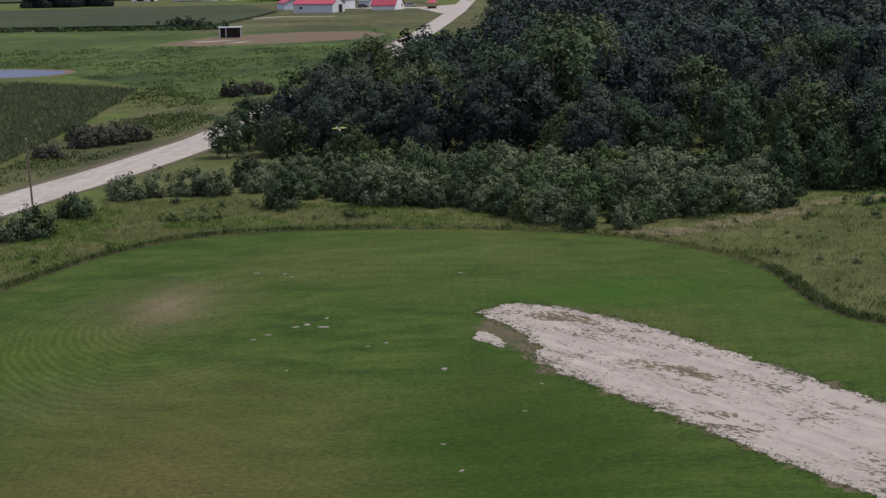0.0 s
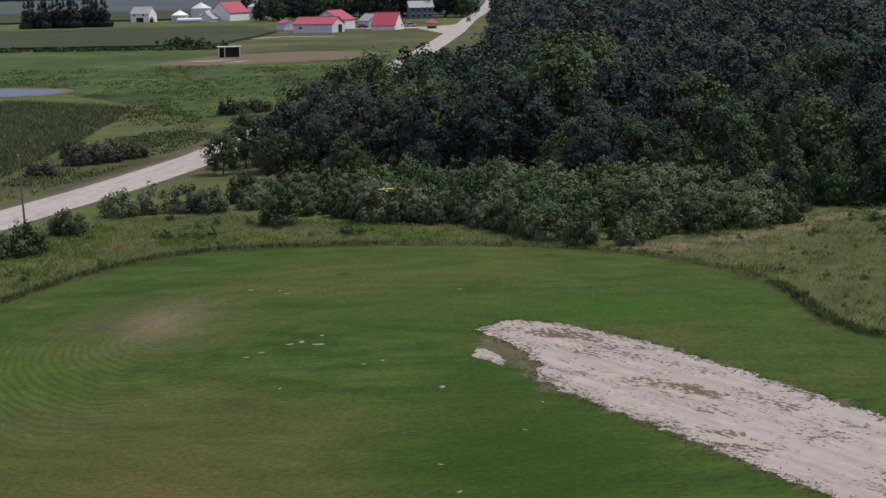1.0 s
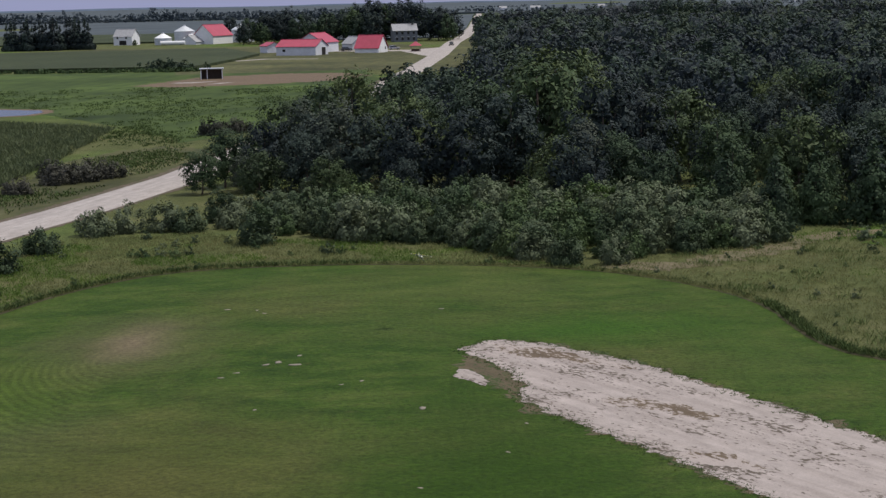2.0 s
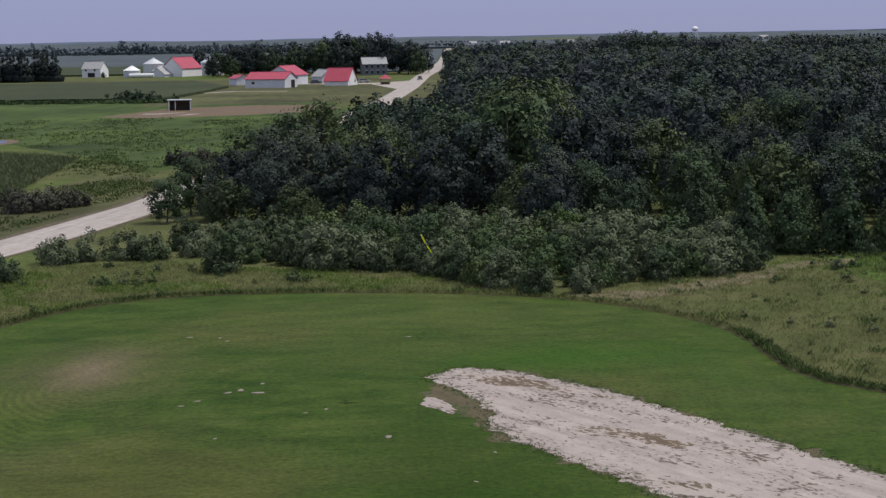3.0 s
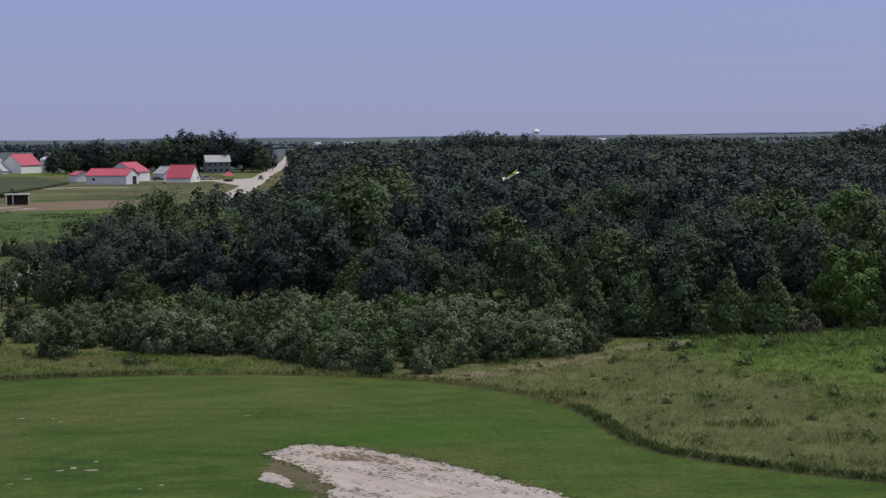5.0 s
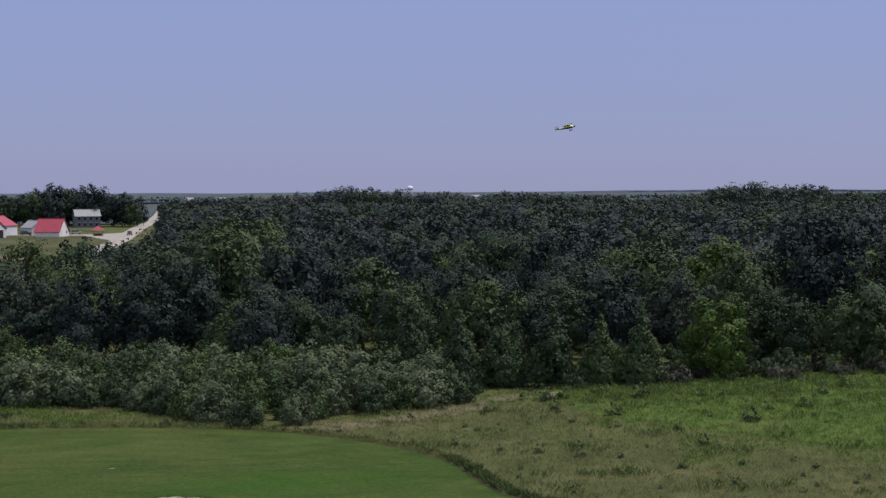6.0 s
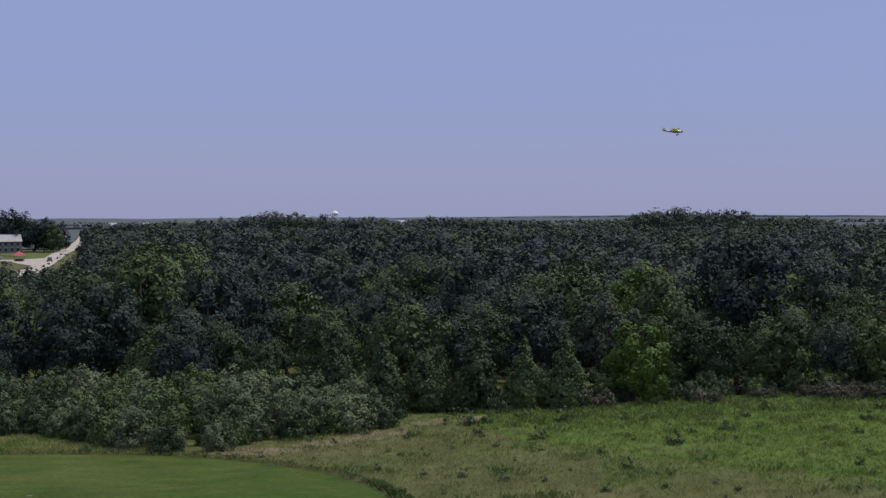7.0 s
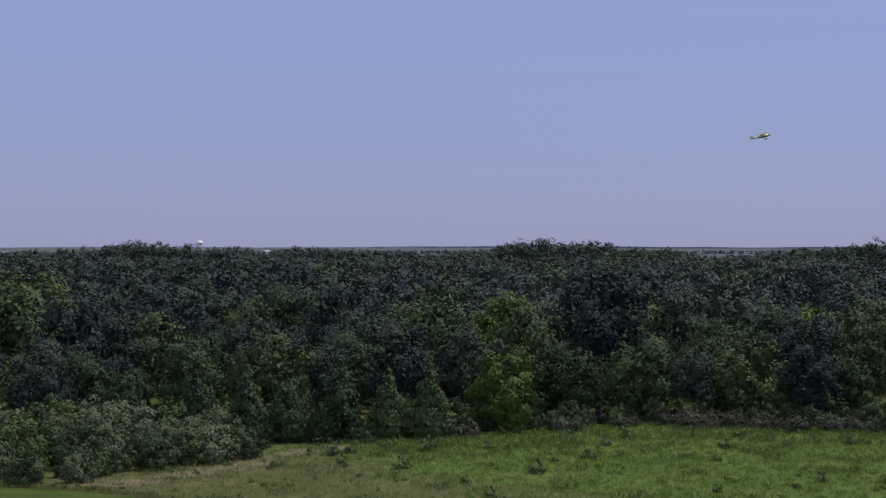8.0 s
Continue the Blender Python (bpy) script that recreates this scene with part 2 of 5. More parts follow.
M_OLIVE = foliage("olive_green_leaves", (0.041, 0.060, 0.030), (0.054, 0.078, 0.035), (0.076, 0.101, 0.042), 8.0, 0.10)
M_DULL = foliage("dull_leaves", (0.039, 0.050, 0.042), (0.050, 0.065, 0.050), (0.071, 0.082, 0.062), 8.0, 0.09)
# wood further back: the near leaf tones made bluer, painting in the haze
M_FARWOOD = foliage("hazed_green_leaves", (0.022, 0.035, 0.031), (0.033, 0.050, 0.038), (0.048, 0.070, 0.045), 13.0, 0.08, each=0.0, stops=(0.38, 0.5, 0.64))
M_FAROAK = foliage("hazed_dark_leaves", (0.016, 0.025, 0.031), (0.025, 0.035, 0.040), (0.036, 0.048, 0.051), 13.0, 0.08, each=0.0, stops=(0.38, 0.5, 0.64))
M_FAROLIVE = foliage("hazed_olive_leaves", (0.031, 0.046, 0.030), (0.042, 0.058, 0.038), (0.058, 0.076, 0.047), 13.0, 0.08, each=0.0, stops=(0.38, 0.5, 0.64))
M_FARDULL = foliage("hazed_dull_leaves", (0.033, 0.039, 0.045), (0.042, 0.050, 0.055), (0.055, 0.063, 0.068), 13.0, 0.08, each=0.0, stops=(0.38, 0.5, 0.64))
# leaves of the horizon tree lines, haze painted in as blue
M_HAZEWOOD = foliage("haze_tinted_leaves", (0.029, 0.042, 0.055), (0.039, 0.053, 0.067), (0.052, 0.066, 0.078), 60.0, 0.1, each=0.0)
M_BRAMBLE = foliage("bramble_leaves", (0.034, 0.037, 0.029), (0.048, 0.049, 0.039), (0.066, 0.065, 0.053), 3.0, 0.15)
M_BRIGHT = foliage("bright_leaves", (0.056, 0.096, 0.022), (0.070, 0.116, 0.026), (0.084, 0.13, 0.03))
M_SHRUB = foliage("grey_green_leaves", (0.046, 0.068, 0.036), (0.070, 0.094, 0.050), (0.112, 0.134, 0.080), 5.0)
M_GREENSHRUB = foliage("shrub_leaves", (0.043, 0.070, 0.031), (0.061, 0.094, 0.038), (0.088, 0.123, 0.050), 5.0)
M_CEDAR = foliage("cedar_needles", (0.032, 0.052, 0.029), (0.044, 0.071, 0.034), (0.063, 0.095, 0.041))
M_WEED = foliage("weed_leaves", (0.055, 0.082, 0.026), (0.075, 0.108, 0.034), (0.10, 0.135, 0.045), 5.0)
M_DRY = foliage("dry_grass_blades", (0.135, 0.150, 0.062), (0.180, 0.182, 0.080), (0.24, 0.215, 0.12), 5.0, 0.4)
M_GREENBLADE = foliage("green_grass_blades", (0.084, 0.136, 0.030), (0.110, 0.165, 0.038), (0.140, 0.19, 0.048), 6.0, 0.4)
M_CORN = foliage("corn_leaves", (0.050, 0.068, 0.036), (0.066, 0.086, 0.044), (0.088, 0.108, 0.054), 4.0, 0.25)
M_BARK = plain("bark", (0.12, 0.095, 0.075), 0.9, dirt=0.5, size=0.25)
M_RED = plain("red_roof_metal", (0.36, 0.055, 0.09), 0.5, dirt=0.18, size=2.5)
M_WHITE = plain("white_siding", (0.74, 0.74, 0.74), 0.6, dirt=0.12, size=1.5)
M_GREYWALL = plain("grey_siding", (0.60, 0.61, 0.64), 0.6, dirt=0.15, size=1.5)
M_SLATE = plain("slate_grey_siding", (0.15, 0.16, 0.18), 0.7, dirt=0.2, size=1.5)
M_DARK = plain("dark_opening", (0.02, 0.018, 0.017), 0.8)
M_BIN = plain("galvanised_steel", (0.56, 0.58, 0.60), 0.45, 0.35, dirt=0.15, size=1.2)
M_ROOFGREY = plain("grey_shingles", (0.33, 0.33, 0.34), 0.85, dirt=0.25, size=0.8)
M_WOOD = plain("weathered_wood", (0.17, 0.13, 0.10), 0.85, dirt=0.4, size=0.4)
M_YELLOW = plain("yellow_covering_film", (0.78, 0.80, 0.05), 0.35, dirt=0.04, size=0.3, specular=0.5)
_n, _l = M_YELLOW.node_tree.nodes, M_YELLOW.node_tree.links
_t, _x = _n.new("ShaderNodeBsdfTranslucent"), _n.new("ShaderNodeMixShader")
_t.inputs["Color"].default_value = (0.88, 0.92, 0.08, 1)
_x.inputs["Fac"].default_value = 0.5
_l.new(_n["Principled BSDF"].outputs[0], _x.inputs[1]), _l.new(_t.outputs[0], _x.inputs[2])
_l.new(_x.outputs[0], _n["Material Output"].inputs["Surface"])
M_BLACK = plain("black_covering_film", (0.012, 0.012, 0.012), 0.35, dirt=0.1, size=0.2, specular=0.5)
M_CREAM = plain("pale_yellow_covering_film", (0.76, 0.76, 0.56), 0.35, dirt=0.05, size=0.2, specular=0.5)
M_PALE = plain("white_covering_film", (0.75, 0.75, 0.72), 0.35, dirt=0.05, size=0.2, specular=0.5)
M_RUBBER = plain("rubber", (0.02, 0.02, 0.02), 0.85)
M_STEEL = plain("steel_wire", (0.45, 0.45, 0.45), 0.35, 0.9, dirt=0.1)
M_CARPAINT = plain("dark_car_paint", (0.025, 0.027, 0.03), 0.3, dirt=0.2, specular=0.5)
M_CARSILVER = plain("pale_car_paint", (0.5, 0.5, 0.52), 0.3, dirt=0.1, specular=0.5)
M_CARGLASS = plain("car_glass", (0.03, 0.035, 0.04), 0.08, dirt=0.05, specular=0.6)
# horizon rise: woods colour replaced by the blue of the haze
M_RIDGE = plain("haze_blue_woods", (0.13, 0.17, 0.23), 0.95, dirt=0.2, size=60, world_space=True)
# for the lawn's bare soil patches and the tank's feet
M_SOILSTONE = plain("pale_soil_and_stone", (0.22, 0.195, 0.155), 0.9, dirt=0.3, size=0.2)
m_water, _n, _l, _b = shader("pond_water", 0.22, specular=0.2)
_b.inputs["Base Color"].default_value = (0.05, 0.055, 0.05, 1)
bumped(_n, _l, _b, noisy(_n, _l, where(_n, _l), 0.7, 3.0), 0.12, 0.05)
M_WATER = m_water


# ---- building blocks ----
def link_mesh(name, verts, faces, material, parent=None, label="", smooth=False):
    me = bpy.data.meshes.new(name)
    me.from_pydata([tuple(v) for v in verts], [], [tuple(f) for f in faces])
    me.materials.append(material)
    if smooth:
        me.shade_smooth()
    ob = new(name, me)
    ob.parent = parent
    return tagged(ob, label)


def quads_mesh(name, pts, material, parent=None):
    """pts: n x corners x 3, one loose face for each leaf spray or blade."""
    n, k = pts.shape[:2]
    me = bpy.data.meshes.new(name)
    me.vertices.add(n * k), me.loops.add(n * k), me.polygons.add(n)
    me.vertices.foreach_set("co", pts.reshape(-1).astype(np.float32))
    me.loops.foreach_set("vertex_index", np.arange(n * k, dtype=np.int32))
    me.polygons.foreach_set("loop_start", np.arange(0, n * k, k, dtype=np.int32))
    me.materials.append(material)
    me.update(calc_edges=True)
    ob = new(name, me)
    ob.parent = parent
    return ob


def part(name, bm, material, parent=None, label="", smooth=False):
    me = bpy.data.meshes.new(name)
    bm.to_mesh(me)
    bm.free()
    me.materials.append(material)
    if smooth:
        me.shade_smooth()
    ob = new(name, me)
    ob.parent = parent
    return tagged(ob, label)


def add_box(bm, x0, x1, y0, y1, z0, z1, m=None, bevel=0.0):
    r = bmesh.ops.create_cube(bm, size=1)
    vs = r["verts"]
    for v in vs:
        v.co = Vector(((x0 + x1) / 2 + v.co.x * (x1 - x0), (y0 + y1) / 2 + v.co.y * (y1 - y0), (z0 + z1) / 2 + v.co.z * (z1 - z0)))
    if bevel:
        es = list({e for v in vs for e in v.link_edges})
        vs = list({v for f in bmesh.ops.bevel(bm, geom=es, offset=bevel, segments=2, affect="EDGES")["faces"] for v in f.verts} | {v for v in vs if v.is_valid})
    if m is not None:
        bmesh.ops.transform(bm, matrix=m, verts=[v for v in vs if v.is_valid])


def add_tube(bm, a, b, r0, r1, sides=8, caps=True):
    a, b = Vector(a), Vector(b)
    r = bmesh.ops.create_cone(bm, cap_ends=caps, segments=sides, radius1=r0, radius2=r1, depth=(b - a).length)
    m = Matrix.Translation((a + b) / 2) @ (b - a).to_track_quat("Z", "Y").to_matrix().to_4x4()
    bmesh.ops.transform(bm, matrix=m, verts=r["verts"])


def box_part(name, dims, material, parent, label="", bevel=0.0, m=None):
    bm = bmesh.new()
    add_box(bm, *dims, m=m, bevel=bevel)
    return part(name, bm, material, parent, label)


def thing(name, m, label, category, group="", kind=""):
    ob = new(name)
    ob.empty_display_size = 0.5
    ob.matrix_basis = m
    return tagged(ob, label, category, group, kind)


# ---- the lie of the land ----
def smooth_step(a, b, v):
    t = min(1.0, max(0.0, (v - a) / (b - a)))
    return t * t * (3 - 2 * t)


def ground_z(x, y):
    """Height of the ground: flat field, gentle swells further off."""
    d = math.hypot(x, y)
    swell = noise.noise(Vector((x / 260, y / 260, 3.1))) * 2.0 * smooth_step(900, 1500, d)
    return swell


ROAD = [(-66, 60), (-56, 98), (-46, 140), (-41, 162), (-35.5, 182), (-28.8, 213), (-17.5, 304), (-1, 515), (6.7, 628), (14.8, 785), (22.8, 895), (34.6, 1140), (60.9, 1807), (86, 2500)]


def road_x(y):
    return float(np.interp(y, [p[1] for p in ROAD], [p[0] for p in ROAD]))


def sheet(name, outline, lift, material, cell, jag=0.0, label="", category="", kind="structure", seed=0, follow=True):
    """A thin layer on the ground inside a closed outline whose edge is uneven by jag metres."""
    pts = []
    n = len(outline)
    for i in range(n):
        a, b = Vector(outline[i]), Vector(outline[(i + 1) % n])
        k = max(1, int((b - a).length / cell))
        for j in range(k):
            p = a.lerp(b, j / k)
            if jag:
                d = noise.noise(Vector((p.x / 1.6, p.y / 1.6, seed))) * 0.9 + noise.noise(Vector((p.x * 1.9, p.y * 1.9, seed + 5))) * 0.6 + noise.noise(Vector((p.x * 6, p.y * 6, seed + 8))) * 0.45
                side = Vector((b.y - a.y, a.x - b.x)).normalized()
                p = p + side * d * jag
            pts.append(p)
    bm = bmesh.new()
    vs = [bm.verts.new((p.x, p.y, (ground_z(p.x, p.y) if follow else 0) + lift)) for p in pts]
    f = bm.faces.new(vs)
    f.normal_update()
    if f.normal.z < 0:
        f.normal_flip()
    if lift > 0.3:
        low = [bm.verts.new((v.co.x, v.co.y, v.co.z - lift - 0.05)) for v in vs]
        for i in range(len(vs)):
            j = (i + 1) % len(vs)
            bm.faces.new((vs[i], low[i], low[j], vs[j]))
    bmesh.ops.triangulate(bm, faces=[f])
    return tagged(part(name, bm, material), label, category, "", kind)


def smoothed(points, rounds=2, closed=True):
    """Rounds the corners of an outline."""
    pts = [Vector(p) for p in points]
    for _ in range(rounds):
        out = []
        n = len(pts)
        for i in range(n if closed else n - 1):
            a, b = pts[i], pts[(i + 1) % n]
            out += [a.lerp(b, 0.25), a.lerp(b, 0.75)]
        pts = out
    return [tuple(p) for p in pts]


def build_ground():
    xs = np.concatenate([np.linspace(-4300, -400, 14), np.linspace(-340, 460, 81), np.linspace(560, 4300, 14)])
    ys = np.concatenate([np.linspace(-1500, -60, 8), np.linspace(-20, 700, 73), np.linspace(740, 1700, 25), np.linspace(1900, 4700, 9)])
    verts = [(x, y, ground_z(x, y)) for y in ys for x in xs]
    w = len(xs)
    faces = [(j * w + i, j * w + i + 1, (j + 1) * w + i + 1, (j + 1) * w + i) for j in range(len(ys) - 1) for i in range(w - 1)]
    ob = link_mesh("ground", verts, faces, M_MEADOW, smooth=True)
    tagged(ob, "rolling green rough grassland reaching the horizon", "ground", "", "structure")


LAWN = [(-31.5, 40), (-36, 80), (-34, 105), (-30.2, 119.4), (-27.8, 126.7), (-24.8, 132.6), (-21.1, 137.3), (-15.1, 139.8), (-5.9, 140.1), (1.4, 138.9), (7.5, 137.1),
        (13.7, 134.0), (18.3, 128.8), (21.5, 123.3), (23.3, 117.1), (23.4, 109.2), (24.2, 103.1), (26.9, 99.5), (30.9, 95.2), (42, 86), (55, 60), (50, 30), (0, 20)]
GRAVEL = [(2.2, 106.1), (3.3, 107.8), (4.6, 108.7), (7.0, 107.4), (10.0, 104.1), (13.1, 99.9), (16.2, 93.6), (18.2, 89.9), (20.5, 85.3), (22.5, 82.0), (26.5, 73), (31, 58),
          (23, 54), (18.3, 67.5), (16.0, 71.2), (13.8, 75.5), (11.3, 80.5), (9.1, 84.9), (6.1, 90.1), (4.9, 93.7), (5.5, 95.8), (5.0, 99.5), (3.3, 103.2)]


def build_surfaces():
    sheet("lawn", smoothed(LAWN, 1), 0.02, M_LAWN, 0.5, 0.12, "mown green grass field with worn straw patches", "lawn", seed=2)
    sheet("gravel_strip", GRAVEL, 0.035, M_GRAVEL, 0.11, 0.5, "pale worn gravel strip with dark dirt patches on the lawn", "gravel", seed=9)
    sheet("dirt_margin", [(x + 0.22 * (1 if i < 12 else -1), y + 0.15 * (1 if i < 12 else -1)) for i, (x, y) in enumerate(GRAVEL)], 0.028, M_DIRTGRASS, 0.14, 1.0, "brown thin-grassed dirt along the gravel", "dirt", seed=13)
    sheet("gravel_patch", [(1.6, 98.8), (2.0, 100.6), (2.9, 99.8), (3.6, 97.2), (3.4, 96.0), (2.6, 97.0)], 0.036, M_GRAVEL, 0.15, 0.3, "small patch of pale gravel in the lawn", "gravel", seed=4)
    sheet("worn_dirt", [(4.2, 107.2), (5.2, 107.2), (7.6, 105.6), (10, 102.4), (12.6, 99.0), (12.1, 98.9), (9.2, 101.4), (7.2, 103.0), (5.8, 103.6), (4.6, 105.4)], 0.043, M_WORN, 0.11, 0.55, "thin brown dirt and dead grass over the gravel", "dirt", seed=33)
    sheet("dirt_patch", [(1.9, 101.5), (2.4, 104), (4.6, 106.5), (5.2, 103), (5.6, 97), (5.2, 93.5), (3.8, 95.5), (2.9, 98)], 0.030, M_DIRTGRASS, 0.15, 0.8, "brown thin-grassed dirt beside the gravel", "dirt", seed=6)
    sheet("worn_dirt", [(9.4, 92.6), (12.2, 92.0), (15.0, 88.0), (14.4, 87.0), (12.0, 89.6), (9.8, 91.2)], 0.043, M_WORN, 0.11, 0.7, "thin brown dirt and dead grass over the gravel", "dirt", seed=36)
    sheet("worn_dirt", [(11.5, 81.6), (13.4, 81.4), (15.6, 78.6), (14.8, 78.0), (12.6, 79.8)], 0.043, M_WORN, 0.11, 0.6, "thin brown dirt and dead grass over the gravel", "dirt", seed=38)
    # dark strip along the lawn edge, painted for the shade of the tall grass
    edge = smoothed(LAWN, 1)
    bm, last = bmesh.new(), None
    for i, (ax, ay) in enumerate(edge[:-1]):
        bx, by = edge[i + 1]
        k = max(1, int(math.hypot(bx - ax, by - ay) / 0.4))
        for j in range(k):
            x, y = ax + (bx - ax) * j / k, ay + (by - ay) * j / k
            side = Vector((-(by - ay), bx - ax)).normalized()
            w = (0.34 if x < 0 or y < 119 else 0.1) + 0.2 * noise.noise(Vector((x, y, 3)))
            row = [bm.verts.new((x + side.x * o, y + side.y * o, 0.03 + ground_z(x, y))) for o in (-0.12 - 0.1 * noise.noise(Vector((x * 2, y * 2, 8))), w)]
            if last and y > 60 and x < 60:
                bm.faces.new((last[0], row[0], row[1], last[1]))
            last = row
    bmesh.ops.recalc_face_normals(bm, faces=bm.faces)
    tagged(part("edge_shade_strip", bm, M_EDGESHADE), "dark strip along the lawn edge, painted as shade of the tall grass", "thatch", "", "structure")
    sheet("dry_bank", [(-66, 100), (-54, 128), (-50, 150), (-48.5, 190), (-48, 212), (-48.6, 234), (-44, 252), (-38, 258), (-31, 250), (-29, 240), (-33, 213), (-40, 182), (-45.5, 162), (-51, 138), (-60.5, 100)], 0.022, M_BANK, 1.5, 1.2, "dry olive-brown grass bank beside the road", "bank", seed=44)
    # the public road, with bare dirt along its shoulders
    for s0, s1, seed in ((-4.6, -3.0, 51), (3.0, 4.2, 52)):
        ys = np.arange(60, 460, 6.0)
        sheet("road_shoulder", [(road_x(y) + s0, y) for y in ys] + [(road_x(y) + s1, y) for y in ys[::-1]], 0.026, M_SHOULDER, 0.6, 0.4, "bare brown dirt along the road edge", "dirt", seed=seed)
    ys = np.concatenate([np.arange(60, 460, 4.0), np.arange(460, 2400, 12.0)])
    bm = bmesh.new()
    rows = []
    for y in ys:
        x = road_x(y)
        dx = (road_x(y + 3) - road_x(y - 3)) / 6
        side = Vector((1, -dx)).normalized()
        row = []
        for s, h in ((-3.4, -0.02), (-2.7, 0.10), (0, 0.17), (2.7, 0.10), (3.4, -0.02)):
            s += 0.12 * noise.noise(Vector((y / 3, s, 0))) if abs(s) > 1 else 0
            px, py = x + side.x * s, y + side.y * s
            row.append(bm.verts.new((px, py, ground_z(px, py) + 0.05 + h)))
        rows.append(row)
    for a, b in zip(rows, rows[1:]):
        for i in range(4):
            bm.faces.new((a[i], a[i + 1], b[i + 1], b[i]))
    tagged(part("road", bm, M_ROAD, smooth=True), "pale crushed-stone country road with soft shoulders", "road", "", "structure")
    sheet("farmyard", [(4, 600), (-8, 676), (-38, 690), (-36, 698), (-4, 690), (12, 720), (10, 650)], 0.03, M_ROAD, 3.0, 0.8, "pale gravel farmyard beside the road", "yard", seed=3)
    sheet("farm_track", [(-36, 612), (-37, 609), (-55, 618), (-68, 600), (-75, 560), (-77, 562), (-70, 604), (-57, 622)], 0.03, M_ROAD, 2.0, 0.5, "narrow pale farm track", "track", seed=8)
    sheet("bare_earth", [(-74, 440), (-60, 432), (-44, 436), (-22, 448), (-14, 470), (-20, 492), (-40, 497), (-62, 484)], 0.03, M_EARTH, 1.0, 3.0, "bare brown earth around the open shed", "dirt", seed=12)
    sheet("farm_grass", [(-76, 540), (-72, 504), (-20, 512), (-6, 500), (0, 560), (3, 612), (6, 700), (-10, 780), (-150, 800), (-180, 745), (-64, 700)], 0.024, M_BANK, 3, 1.5, "short olive-brown grass around the farm", "grass", seed=81)
    sheet("farm_grass", [(0, 490), (7, 620), (15, 780), (24, 905), (36, 905), (30, 780), (24, 620), (15, 490)], 0.024, M_BANK, 3, 0.8, "short olive-brown grass between the road and the wood", "grass", seed=83)
    sheet("spoil_heap", [(-66, 452), (-60, 451), (-55, 456), (-54, 459), (-60, 456), (-65, 455)], 0.05, M_ROAD, 0.6, 0.9, "pale spoil scraped up before the shed", "dirt", seed=61)
    sheet("spoil_heap", [(-56, 443), (-52, 444), (-49, 450), (-51, 451), (-54, 446)], 0.05, M_ROAD, 0.6, 0.9, "pale spoil scraped up before the shed", "dirt", seed=62)
    sheet("pasture", [(-160, 352), (-84, 352), (-70, 330), (-52, 300), (-36, 262), (-22, 300), (-9, 440), (-18, 520), (-74, 528), (-160, 540)], 0.02, M_PASTURE, 6, 2.0, "bright green pasture with low swells", "pasture", seed=14)
    sheet("crop_field", [(-240, 566), (-140, 556), (-72, 545), (-66, 600), (-62, 660), (-85, 745), (-150, 742), (-260, 735)], 0.9, M_CROP, 5, 1.0, "dark green row crop field", "field", seed=15)
    sheet("crop_field", [(-420, 870), (-90, 900), (-60, 1100), (-420, 1150)], 0.9, M_CROP, 10, 2.0, "dark green row crop field", "field", seed=16)
    # the far sheets carry the haze in their base colour
    sheet("far_field", [(-1700, 960), (-90, 960), (-60, 868), (16, 868), (29, 1100), (56, 1800), (-1700, 1850)], 0.6, M_HAZELAND, 60, 0, "distant crop fields with blue-grey haze painted into the colour", "field")
    sheet("far_field", [(-4000, 1870), (70, 1870), (150, 4600), (-4000, 4600)], 2.2, M_HAZELAND, 60, 0, "distant crop fields with blue-grey haze painted into the colour", "field")
    sheet("green_meadow", [(36, 152), (39, 138), (47, 124), (58, 108), (75, 92), (110, 108), (116, 142), (90, 152), (80, 160), (70, 165), (56, 160), (46, 161)], 0.02, M_FRESH, 0.8, 2.2, "fresh yellow-green meadow before the wood", "meadow", seed=19)
    sheet("far_land", [(45, 1040), (1200, 1040), (3600, 4550), (150, 4600)], 1.2, M_HAZELAND, 60, 0, "distant farmland and scrub with haze painted into the colour", "land")
    sheet("dry_strip", [(13, 136.4), (19, 137.5), (27, 143), (31, 148.5), (36, 152.5), (41, 153.5), (40, 151), (34, 147.5), (30, 142), (24, 136.5), (18, 133)], 0.022, M_TAN, 0.8, 1.6, "worn tan dry grass before the thicket", "grass", seed=71)
    sheet("pond", [(-125, 332), (-82, 333), (-77, 336), (-75, 343), (-77, 350), (-88, 356), (-125, 357)], 0.05, M_WATER, 1.5, 0.6, "still grey farm pond", "pond", seed=17)
    sheet("pond_bank", [(-126, 330), (-82, 331), (-75, 334), (-73, 343), (-75.5, 352), (-88, 359), (-126, 360)], 0.034, M_EARTH, 1.2, 0.9, "muddy pond bank", "bank", seed=18)


